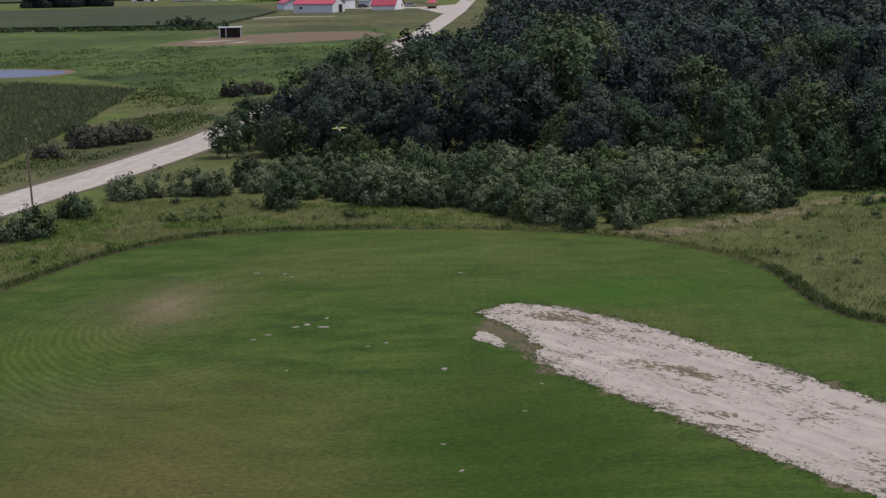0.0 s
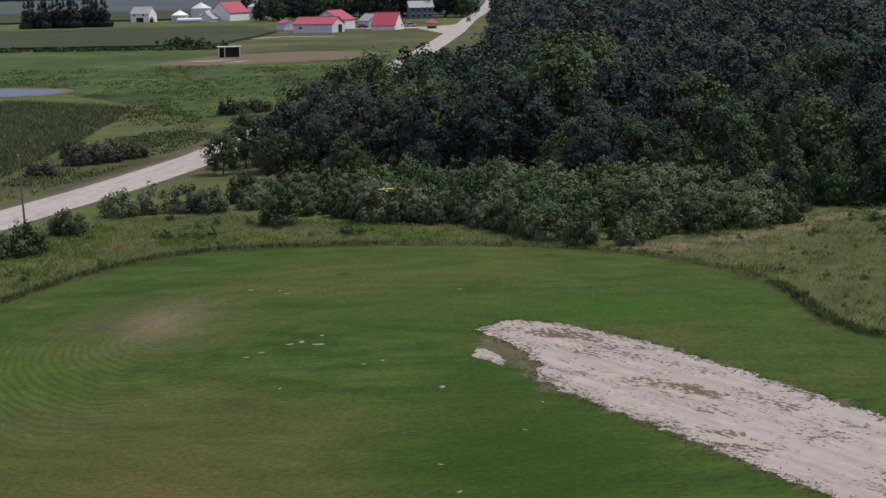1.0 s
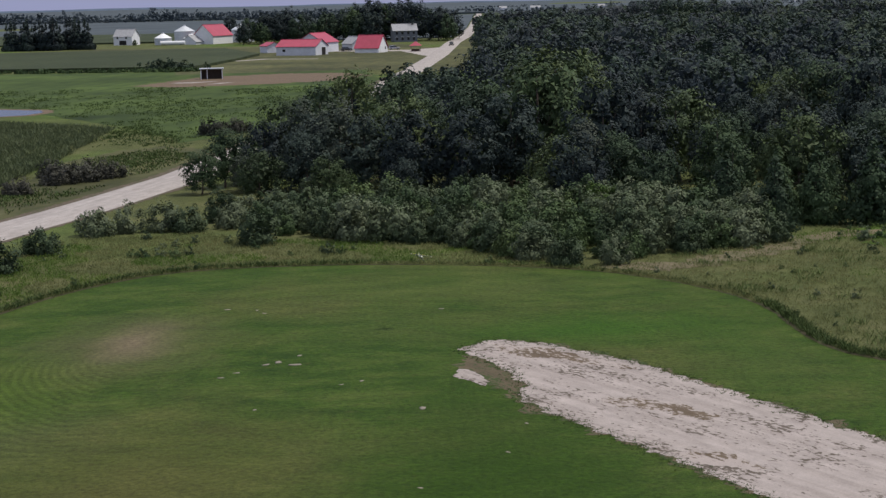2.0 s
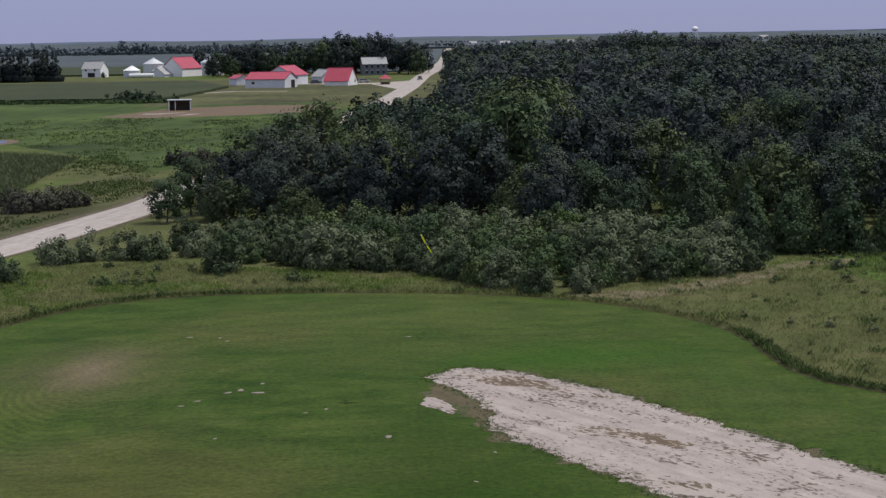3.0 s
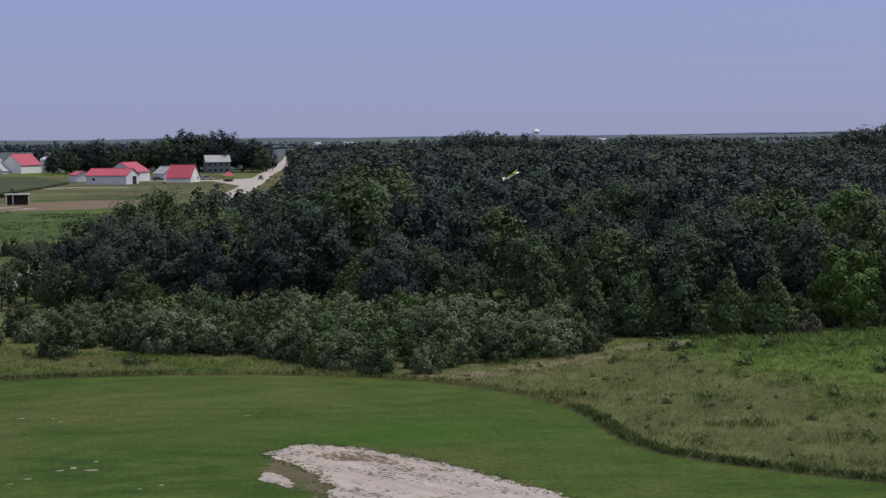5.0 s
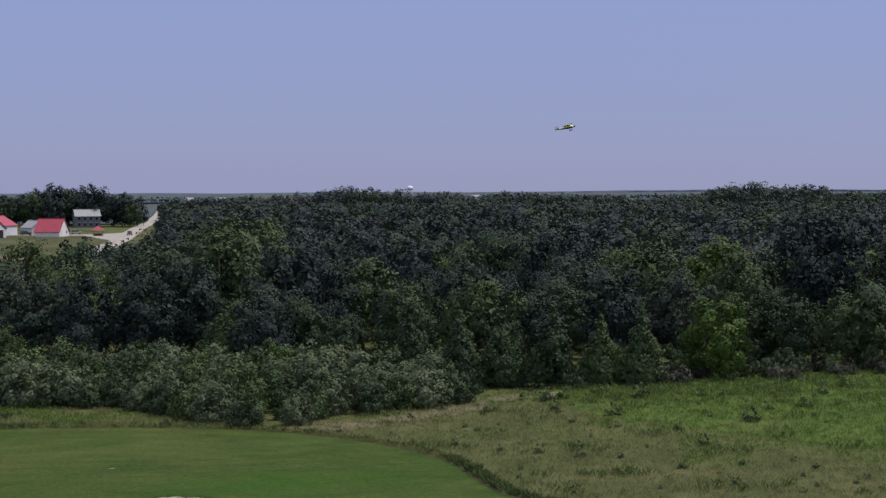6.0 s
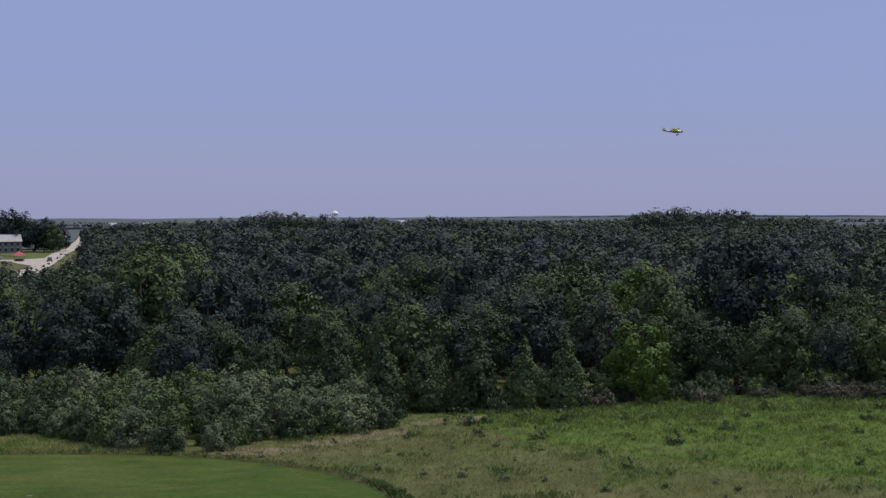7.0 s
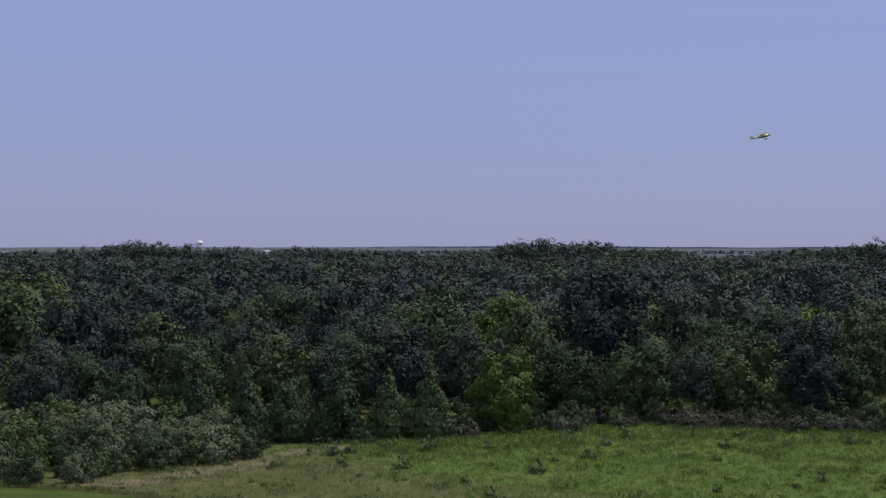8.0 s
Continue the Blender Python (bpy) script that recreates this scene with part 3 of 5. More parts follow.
# ---- plants ----
def sprays(rng, lobes, count, size, flat=0.22, up=0.3, reach=1.2):
    """Leaf sprays as loose triangles on the outside of the lobes. lobes: rows of x, y, z, radius and the clump's centre."""
    lobes = np.asarray(lobes)
    w = lobes[:, 3] ** 2
    pick = rng.choice(len(lobes), count, p=w / w.sum())
    heart = lobes[:, :3].mean(axis=0) * (1, 1, 0.9)
    out = lobes[pick, :3] - lobes[pick, 4:7]
    out /= np.linalg.norm(out, axis=1)[:, None] + 1e-6
    d = rng.normal(size=(count, 3)) + out * 0.7
    d[:, 2] += up
    d /= np.linalg.norm(d, axis=1)[:, None]
    c = lobes[pick, :3] + d * lobes[pick, 3:4] * rng.uniform(0.66, reach, (count, 1))
    clump = c - lobes[pick, 4:7]
    clump /= np.linalg.norm(clump, axis=1)[:, None] + 1e-6
    whole = c - heart
    whole /= np.linalg.norm(whole, axis=1)[:, None] + 1e-6
    nrm = d * 0.35 + clump * 0.6 + whole * 0.5 + rng.normal(size=(count, 3)) * flat
    nrm /= np.linalg.norm(nrm, axis=1)[:, None]
    t = np.cross(nrm, rng.normal(size=(count, 3)))
    t /= np.linalg.norm(t, axis=1)[:, None]
    b = np.cross(nrm, t)
    s = size * rng.uniform(0.5, 1.35, (count, 1))
    droop = nrm * s * 0.25
    return np.stack([c - t * s - droop, c + t * s * 0.75 - b * s * 0.7, c + t * s * 0.75 + b * s * 0.7 + droop], axis=1)


def cores(rng, boughs, k, count=44):
    """Inner leaves of the boughs, at all angles, so that little light shows through the crown."""
    b = np.repeat(np.asarray(boughs)[:, :4], count, axis=0)
    n = len(b)
    d = rng.normal(size=(n, 3))
    d /= np.linalg.norm(d, axis=1)[:, None]
    c = b[:, :3] + d * b[:, 3:4] * k * rng.uniform(0.25, 1.0, (n, 1))
    s = b[:, 3:4] * 0.24 * rng.uniform(0.6, 1.2, (n, 1))
    t = rng.normal(size=(n, 3))
    t /= np.linalg.norm(t, axis=1)[:, None]
    u = np.cross(t, d)
    u /= np.linalg.norm(u, axis=1)[:, None] + 1e-6
    return np.stack([c - t * s, c + t * s * 0.75 - u * s * 0.75, c + t * s * 0.75 + u * s * 0.75], axis=1)


def crown_lobes(rng, height, radius, base, clumps, shape="round", lobes=5):
    """Boughs spread over the crown's outside, each of several lobes. Gives the lobes, and the boughs."""
    rows, boughs = [], []
    if shape == "cone":
        for i in range(clumps * lobes):
            k = rng.uniform(0, 1) ** 1.15
            a = rng.uniform(0, math.tau)
            rr = radius * (1 - k) * rng.uniform(0.4, 0.85)
            z = base + (height - base) * k * 0.95
            rows.append((math.cos(a) * rr, math.sin(a) * rr, z, radius * (0.10 + 0.22 * (1 - k)), 0, 0, z - 0.25 * rr))
        for k in np.linspace(0.05, 0.85, 7):
            boughs.append((0, 0, base + (height - base) * k, radius * (1 - k) * 0.75))
        return np.array(rows), np.array(boughs)
    mid = base + (height - base) * (0.2 if shape == "dome" else 0.42)
    for i in range(clumps):
        u = -0.92 + 1.9 * (i + rng.uniform(0.2, 0.8)) / clumps
        a = i * 2.39996 + rng.uniform(-0.5, 0.5)
        belt = math.sqrt(max(0.0, 1 - u * u)) if u > 0 else 1 - 0.35 * u * u
        rc = radius * rng.uniform(0.27, 0.46)
        k = rng.uniform(0.9, 1.08)
        tall = (height - mid) if u > 0 else (mid - base)
        way = np.array((math.cos(a) * belt, math.sin(a) * belt, u))
        c = way * (max(0.1, radius * k - rc), max(0.1, radius * k - rc), max(0.1, tall * k - rc * 0.9)) + (0, 0, mid)
        boughs.append((*c, rc))
        for j in range(lobes):
            d = way * 0.6 + rng.normal(size=3) * 0.7
            d /= np.linalg.norm(d)
            rows.append((*(c + d * rc * rng.uniform(0.45, 0.95)), rc * rng.uniform(0.3, 0.66), *(c - way * rc * 0.3)))
    boughs.append((0, 0, mid, radius * 0.62))
    return np.array(rows), np.array(boughs)


def build_plant(name, rng, height, radius, base, clumps, count, size, material, label, category, group, shape="round", stems=1):
    ob = thing(name, Matrix(), label, category, group)
    ls, boughs = crown_lobes(rng, height, radius, base, clumps, shape)
    quads_mesh("crown", np.concatenate([sprays(rng, ls, count, size), cores(rng, boughs, 0.8)]), material, ob)
    bm = bmesh.new()
    if stems == 1:
        r = 0.02 * height + 0.03
        lean = Vector((rng.uniform(-.3, .3), rng.uniform(-.3, .3), 0))
        add_tube(bm, (0, 0, -0.3), lean + Vector((0, 0, base + 0.15 * height)), r, r * 0.7, 9)
        add_tube(bm, lean + Vector((0, 0, base + 0.14 * height)), lean * 1.5 + Vector((0, 0, height * 0.8)), r * 0.7, r * 0.2, 8)
        for i in range(6):
            x, y, z = ls[i * len(ls) // 7][:3]
            add_tube(bm, lean + Vector((0, 0, base + (0.1 + 0.04 * i) * height)), (x * 0.8, y * 0.8, z), r * 0.4, r * 0.1, 5)
        part("trunk", bm, M_BARK, ob)
    else:
        for i in range(stems):
            x, y, z = ls[i * 5 % len(ls)][:3]
            add_tube(bm, (x * 0.15, y * 0.15, -0.2), (x * 0.8, y * 0.8, z), 0.05, 0.015, 5)
        part("stem", bm, M_BARK, ob)
    return ob


def inside(poly, x, y):
    hit = False
    for (ax, ay), (bx, by) in zip(poly, poly[1:] + poly[:1]):
        if (ay > y) != (by > y) and x < (bx - ax) * (y - ay) / (by - ay) + ax:
            hit = not hit
    return hit


# near edge of the wood, and of the shrubs before it
WOOD_FRONT = [(-34, 195), (-22, 178), (-10, 170), (5, 164), (20, 161), (32, 162), (37, 158), (48, 160), (56, 158), (70, 163), (80, 158), (90, 149), (110, 142), (160, 138), (400, 150)]


def wood_front(x):
    return float(np.interp(x, [p[0] for p in WOOD_FRONT], [p[1] for p in WOOD_FRONT]))


def stand(ob, x, y, rng, scale, first, sink=0.05):
    """Places the first plant itself, and copies after it."""
    m = Matrix.Translation((x, y, ground_z(x, y) - sink)) @ Matrix.Rotation(rng.uniform(0, math.tau), 4, "Z") @ Matrix.Scale(scale, 4)
    if first:
        ob.matrix_basis = m
        return ob
    ob_scale = ob.scale.copy()
    ob.scale = (1, 1, 1)
    c = copy_thing(ob, m)
    ob.scale = ob_scale
    return c


# heading in degrees and the height of the last treetops against the sky
FAR_TOPS = [(2, 12.5), (4.5, 14.2), (5.2, 12.5), (6, 15.3), (6.7, 15), (7.3, 17), (8.3, 17.6), (8.8, 16), (9.8, 15.5), (10.1, 12.8), (10.8, 16), (11.5, 15), (12.1, 12.5), (13, 15.5), (14, 15),
            (15, 14.3), (16.7, 14.2), (17.5, 12.5), (18.5, 13.5), (19.5, 14.5), (20.5, 17), (21, 19), (22.4, 17.3), (23.6, 18.3), (24, 15.3), (25.3, 15.2), (26.3, 13.8), (27, 11), (28.8, 11),
            (29.3, 14), (30.8, 15.3), (31.8, 17), (32.3, 18.4), (37, 18.6)]


def build_wood():
    rng = np.random.default_rng(11)
    group = "trees of the wood"

    def kind(h, r, base, clumps, n, material, label, name="tree", size=0.17, shape="round"):
        return [build_plant(name, rng, h, r, base, clumps, n, size, material, label, "tree", group if name == "tree" else "cedars", shape), h, False]

    mid = [kind(11.5, 4.6, 0.2, 20, 3500, M_TREE, "broadleaf tree with a dense mid-green crown"), kind(10, 4.4, 0.1, 17, 3300, M_TREE, "broadleaf tree with a dense mid-green crown"),
           kind(11, 3.7, 0.2, 18, 2900, M_TREE, "slender broadleaf tree with a dense green crown")]
    dark = [kind(11, 4.4, 0.2, 18, 3300, M_OAK, "broadleaf tree with a very dark bluish green crown"), kind(12.5, 5.0, 0.4, 22, 3700, M_OAK, "broad tree with a very dark bluish green crown")]
    olive = [kind(12, 5.4, 0.1, 24, 4000, M_OLIVE, "broad tree with sunlit olive green leaves"), kind(9, 4.2, 0.1, 17, 3200, M_OLIVE, "rounded tree with sunlit olive green leaves")]
    dull = [kind(10, 4.2, 0.1, 18, 3200, M_DULL, "broadleaf tree with dull grey-green leaves")]
    pale = [kind(8.2, 3.7, 0.1, 17, 3200, M_BRIGHT, "young tree with bright yellow-green leaves")]
    cedar = kind(7.0, 2.9, 0.0, 18, 3400, M_CEDAR, "conical dark green cedar at the edge of the wood", "cedar_tree", 0.16, "cone")
    oak = kind(15.4, 6.5, 0.8, 30, 5200, M_OAK, "tall broad oak with very dark bluish green leaves")

    def place(k, x, y, height):
        stand(k[0], x, y, rng, height / k[1], not k[2])
        k[2] = True

    # trees that stand out
    special = [(oak, 78.5, 184, 16.0), (pale[0], 57.8, 160, 7.9), (olive[0], 98, 166, 11.7), (mid[0], 59, 184, 12.6), (mid[1], 66.5, 166, 8.4), (mid[1], 74, 165, 9.0), (olive[1], 84, 160, 8.6),
               (olive[1], 54, 192, 9.6), (dark[0], 40, 200, 8.6), (olive[0], 47, 234, 10.4), (dark[1], 9.5, 186, 11.6), (dark[0], 4.5, 181, 9.6), (olive[0], -9.5, 232, 12.6), (mid[0], -3.5, 226, 11.6), (mid[2], -13.5, 226, 11.0),
               (mid[1], -24.5, 193, 5.3), (dark[0], -17.5, 196, 7.8), (dark[1], -11.5, 194, 9.2), (mid[2], -21, 203, 6.6), (dark[0], -6, 187, 8.8), (mid[0], 0, 200, 10.0), (dull[0], -14, 212, 9.4), (olive[1], -17, 217, 9.2),
               (dark[0], 24, 190, 10.4), (pale[0], 16.5, 160, 4.2), (dull[0], 17, 176, 8.4), (olive[1], 14, 172, 7.6)]
    for k, x, y, h in special:
        place(k, x, y, h)
    for x, y, h in ((31.5, 155, 6.6), (36, 158, 7.4), (40.5, 156.5, 7.9), (45.5, 158, 6.6), (49, 156.5, 7.2), (28, 160, 6.6), (33, 161, 7.0)):
        place(cedar, x, y, h)
    near, far = [], []
    y = 150.0
    while y < 1050:
        step = 8.0 + max(0, y - 260) * 0.009
        lo, hi = road_x(y) + 11, 0.66 * y + 25
        if y > 320:
            lo = lo + (max(lo, 0.026 * y + 6.5) - lo) * smooth_step(320, 380, y) + 3.0 * smooth_step(420, 500, y) * (1 - smooth_step(800, 1000, y))
        if y > 870:
            step *= 0.62
        x = lo
        while x < hi:
            px, py = x + rng.uniform(-2.9, 2.9), y + rng.uniform(-2.9, 2.9)
            x += step * rng.uniform(0.75, 1.2)
            if py < wood_front(px) + 4 + 5 * (px < 0):
                continue
            if rng.uniform() < 0.05 or any(math.hypot(px - q[1], py - q[2]) < (0.33 if q[3] < 15 else 0.55) * q[3] for q in special):
                continue
            d = math.hypot(px - 1.3, py - 8.5)
            edge = smooth_step(0, 16, py - wood_front(px)) * smooth_step(6, 40, px - road_x(py))
            h = (6.0 + 4.2 * edge) * (1 + 0.35 * noise.noise(Vector((px / 23, py / 23, 7)))) * rng.uniform(0.62, 1.34)
            h += smooth_step(300, 700, py) * (2.0 + 4.0 * noise.noise(Vector((px / 190, py / 190, 2))) + 4.5 * noise.noise(Vector((px / 34, py / 70, 5))))
            h = min(max(h, 4.2), 18 - d * 0.009)
            if abs(math.degrees(math.atan2(px, py)) - 24.3) < 3.2 and py < 182:
                h = min(h, 7.6)
            if d > 880:
                top = float(np.interp(math.degrees(math.atan2(px - 1.3, py - 8.5)), [p[0] for p in FAR_TOPS], [p[1] for p in FAR_TOPS]))
                top += 0.4 * (top - 14)
                h = top * rng.uniform(0.86, 1.0) if d < 1010 else top * 0.8
            patch = noise.noise(Vector((px / 28, py / 28, 31))) + rng.uniform(-0.55, 0.55)
            tone = 1 if patch < -0.28 else 0 if patch < 0.12 else 2 if patch < 0.42 else 3
            (near if py - wood_front(px) < 55 and px < 175 else far).append((px, py, h, tone))
        y += step * (0.9 + 0.5 * smooth_step(500, 900, y))
    near.sort(key=lambda p: p[1] - wood_front(p[0]))
    kinds = (mid, dark, olive, dull)
    for i, (x, y, h, tone) in enumerate(near):
        if i < 240:
            row = kinds[tone]
            place(pale[0] if rng.uniform() < 0.03 else row[int(rng.integers(len(row)))], x, y, h)
        else:
            far.append((x, y, h, tone))
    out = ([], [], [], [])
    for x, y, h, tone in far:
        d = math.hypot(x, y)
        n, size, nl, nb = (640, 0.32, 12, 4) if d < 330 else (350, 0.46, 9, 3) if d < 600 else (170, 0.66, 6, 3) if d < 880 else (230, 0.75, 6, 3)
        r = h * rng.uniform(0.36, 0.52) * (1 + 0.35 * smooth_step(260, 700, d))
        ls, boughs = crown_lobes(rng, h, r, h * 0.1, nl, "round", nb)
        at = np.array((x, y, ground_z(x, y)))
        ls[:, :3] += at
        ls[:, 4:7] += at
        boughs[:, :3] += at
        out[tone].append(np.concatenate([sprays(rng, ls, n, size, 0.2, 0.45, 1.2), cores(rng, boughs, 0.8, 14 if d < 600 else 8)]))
    # each tone of the far wood has haze blue in its leaf colour
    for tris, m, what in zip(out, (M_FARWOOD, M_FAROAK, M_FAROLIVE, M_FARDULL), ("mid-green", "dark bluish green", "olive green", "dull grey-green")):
        tagged(quads_mesh("woods", np.concatenate(tris), m), "dense wood of " + what + " broadleaf trees stretching far behind, haze blue painted in", "woods", "", "stuff")


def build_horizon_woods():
    """Tree lines along the horizon, with haze blue mixed into the leaf colour."""
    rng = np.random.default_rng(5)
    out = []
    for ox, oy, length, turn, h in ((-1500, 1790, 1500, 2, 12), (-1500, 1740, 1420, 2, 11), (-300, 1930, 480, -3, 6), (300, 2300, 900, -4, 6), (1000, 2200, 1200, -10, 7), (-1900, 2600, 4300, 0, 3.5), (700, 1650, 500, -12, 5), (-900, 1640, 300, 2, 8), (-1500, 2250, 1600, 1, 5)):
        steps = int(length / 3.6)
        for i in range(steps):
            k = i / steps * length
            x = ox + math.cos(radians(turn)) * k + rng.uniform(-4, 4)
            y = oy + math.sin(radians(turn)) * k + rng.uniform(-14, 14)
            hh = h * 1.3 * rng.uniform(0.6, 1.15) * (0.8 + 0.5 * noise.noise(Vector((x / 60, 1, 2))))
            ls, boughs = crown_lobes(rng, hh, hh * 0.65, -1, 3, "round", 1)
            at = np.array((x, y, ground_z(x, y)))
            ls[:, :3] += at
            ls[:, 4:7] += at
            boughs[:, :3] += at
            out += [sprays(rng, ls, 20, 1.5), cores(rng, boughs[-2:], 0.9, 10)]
    tagged(quads_mesh("distant_tree_lines", np.concatenate(out), M_HAZEWOOD), "dark tree lines along the horizon, haze painted into the leaves", "tree line", "", "stuff")


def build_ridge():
    """Rise of land that closes the distance, its haze painted in as blue."""
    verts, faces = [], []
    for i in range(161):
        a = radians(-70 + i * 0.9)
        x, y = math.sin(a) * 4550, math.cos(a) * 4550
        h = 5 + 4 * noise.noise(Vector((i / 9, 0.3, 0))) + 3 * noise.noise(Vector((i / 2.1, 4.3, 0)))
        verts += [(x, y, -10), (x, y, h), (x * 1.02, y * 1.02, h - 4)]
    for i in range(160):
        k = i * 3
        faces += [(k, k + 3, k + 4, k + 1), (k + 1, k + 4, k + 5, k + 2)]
    tagged(link_mesh("backdrop", verts, faces, M_RIDGE, smooth=True), "wooded rise on the horizon, painted in haze blue", "horizon", "", "structure")


def build_shrubs():
    rng = np.random.default_rng(21)
    kinds = []
    for h, r, n in ((3.4, 2.1, 1500), (2.9, 2.3, 1500), (3.9, 2.2, 1600)):
        kinds.append([build_plant("shrub", rng, h, r, 0.0, 15, n, 0.13, M_SHRUB, "rounded grey-green shrub with silvery leaves", "shrub", "shrubs along the wood", shape="dome", stems=5), h, False])
    green = [build_plant("shrub", rng, 3.4, 2.0, 0.0, 15, 1500, 0.13, M_GREENSHRUB, "rounded fresh green shrub", "shrub", "shrubs along the wood", shape="dome", stems=5), 3.4, False]
    bramble = [build_plant("bramble", rng, 1.6, 2.4, 0.0, 13, 1200, 0.13, M_BRAMBLE, "low dull purplish-brown bramble thicket", "bramble", "brambles along the wood", shape="dome", stems=7), 1.6, False]
    brown = [build_plant("shrub", rng, 2.4, 2.6, 0.0, 16, 1400, 0.15, M_BRAMBLE, "low dull grey-brown thicket shrub", "shrub", "shrubs along the road", shape="dome", stems=7), 2.4, False]

    def place(kind, x, y, h):
        stand(kind[0], x, y, rng, h / kind[1], not kind[2])
        kind[2] = True

    for k, x, y, h in ((0, -14.5, 153.0, 3.3), (0, -33.9, 139.5, 3.0), (1, -32.8, 150, 2.5), (1, -30.4, 161, 2.7), (2, -27.5, 162.5, 2.9), (0, -24.3, 163, 3.0), (1, -22, 162.5, 2.6), (2, -19.3, 169, 3.2), (1, -36, 138, 2.6),
                       (0, -5.6, 154.0, 4.3), (1, -2.2, 153.2, 3.6), (2, -8.6, 157, 3.2), (0, 24.5, 147.5, 3.0), (1, 26.6, 146.3, 3.3), (2, 22.0, 146.0, 3.4), (0, 27.8, 149.5, 3.2)):
        place(kinds[k], x, y, h)
    for x, y, h in ((-40.8, 210, 2.6), (-43.4, 207, 2.4), (-38.6, 213, 2.2), (-45.6, 196, 2.0), (-33.5, 277, 2.6), (-30.0, 280, 2.4), (-46, 216, 2.2)):
        place(brown, x, y, h)
    # thicket between the rough grass and the trees
    front = [(-18, 163), (-12, 157), (-5, 154), (3, 146.5), (7, 140), (12, 136.2), (16, 137.4), (20, 140.5), (26, 143.5), (30, 145)]
    fx, fy = [p[0] for p in front], [p[1] for p in front]
    y = 137.0
    while y < 172:
        x = -20 + rng.uniform(0, 2)
        while x < 31:
            px, py = x + rng.uniform(-0.9, 0.9), y + rng.uniform(-0.9, 0.9)
            x += 3.1
            f = float(np.interp(px, fx, fy))
            if py < f or py > wood_front(px) + 4:
                continue
            deep = smooth_step(0, 14, py - f)
            h = (2.4 + 1.1 * deep) * rng.uniform(0.8, 1.25)
            k = rng.uniform()
            place(green if (k < 0.28 or (3 < px < 16 and k < 0.45)) else kinds[int(rng.integers(3))], px, py, h)
        y += 2.7
    # scrub along the foot of the wood by the meadow
    for i in range(200):
        x = rng.uniform(33, 122) if i < 130 else rng.uniform(78, 126)
        k = rng.uniform()
        y = wood_front(x) - 2.5 + 8 * k
        u = rng.uniform()
        if u < 0.3:
            place(bramble, x, y - 1.0, rng.uniform(0.8, 1.7))
        else:
            place(green if u < 0.75 else kinds[int(rng.integers(3))], x, y, rng.uniform(0.8, 1.6) + 1.8 * k)


def tufts(rng, spots, height, blades, spread, width):
    """Grass tufts as loose narrow quads."""
    n = len(spots)
    base = np.repeat(np.asarray(spots), blades, axis=0)
    k = n * blades
    a = rng.uniform(0, math.tau, k)
    r = rng.uniform(0, spread, k)
    base = base + np.stack([np.cos(a) * r, np.sin(a) * r, np.zeros(k)], 1)
    h = height * rng.uniform(0.5, 1.25, k)
    lean = rng.uniform(0.3, 1.2, k) * h
    b = rng.uniform(0, math.tau, k)
    tip = base + np.stack([np.cos(b) * lean, np.sin(b) * lean, h], 1)
    c = rng.uniform(0, math.tau, k)
    side = np.stack([np.cos(c), np.sin(c), np.zeros(k)], 1) * width
    midp = base * 0.45 + tip * 0.55 + np.array([0, 0, 1]) * (h * 0.12)[:, None]
    return np.stack([base - side * 0.4, midp - side, tip, midp + side], axis=1)


ROUGH_LEFT = [(-39, 100), (-31.5, 119), (-29, 126.7), (-25.5, 133.2), (-21.6, 138), (-15.3, 140.6), (-5.9, 140.9), (1.4, 139.7), (7.5, 137.7), (12, 135.5), (10, 139), (5, 144), (1, 151), (-8, 154), (-16, 156), (-20, 161), (-33, 158), (-44, 130)]
MEADOW = [(12.5, 135.6), (18.9, 129.3), (22.2, 123.6), (24.0, 117.2), (24.2, 109.3), (25.0, 103.7), (27.4, 100.2), (31.4, 96), (42, 87), (70, 80), (100, 100), (112, 140), (90, 150), (80, 157), (70, 162), (56, 157), (48, 158), (36, 155), (30, 147), (24, 144), (16, 138)]


def scatter(rng, poly, count):
    xs, ys = [p[0] for p in poly], [p[1] for p in poly]
    out = []
    while len(out) < count:
        x, y = rng.uniform(min(xs), max(xs)), rng.uniform(min(ys), max(ys))
        if inside(poly, x, y):
            out.append((x, y, ground_z(x, y)))
    return out


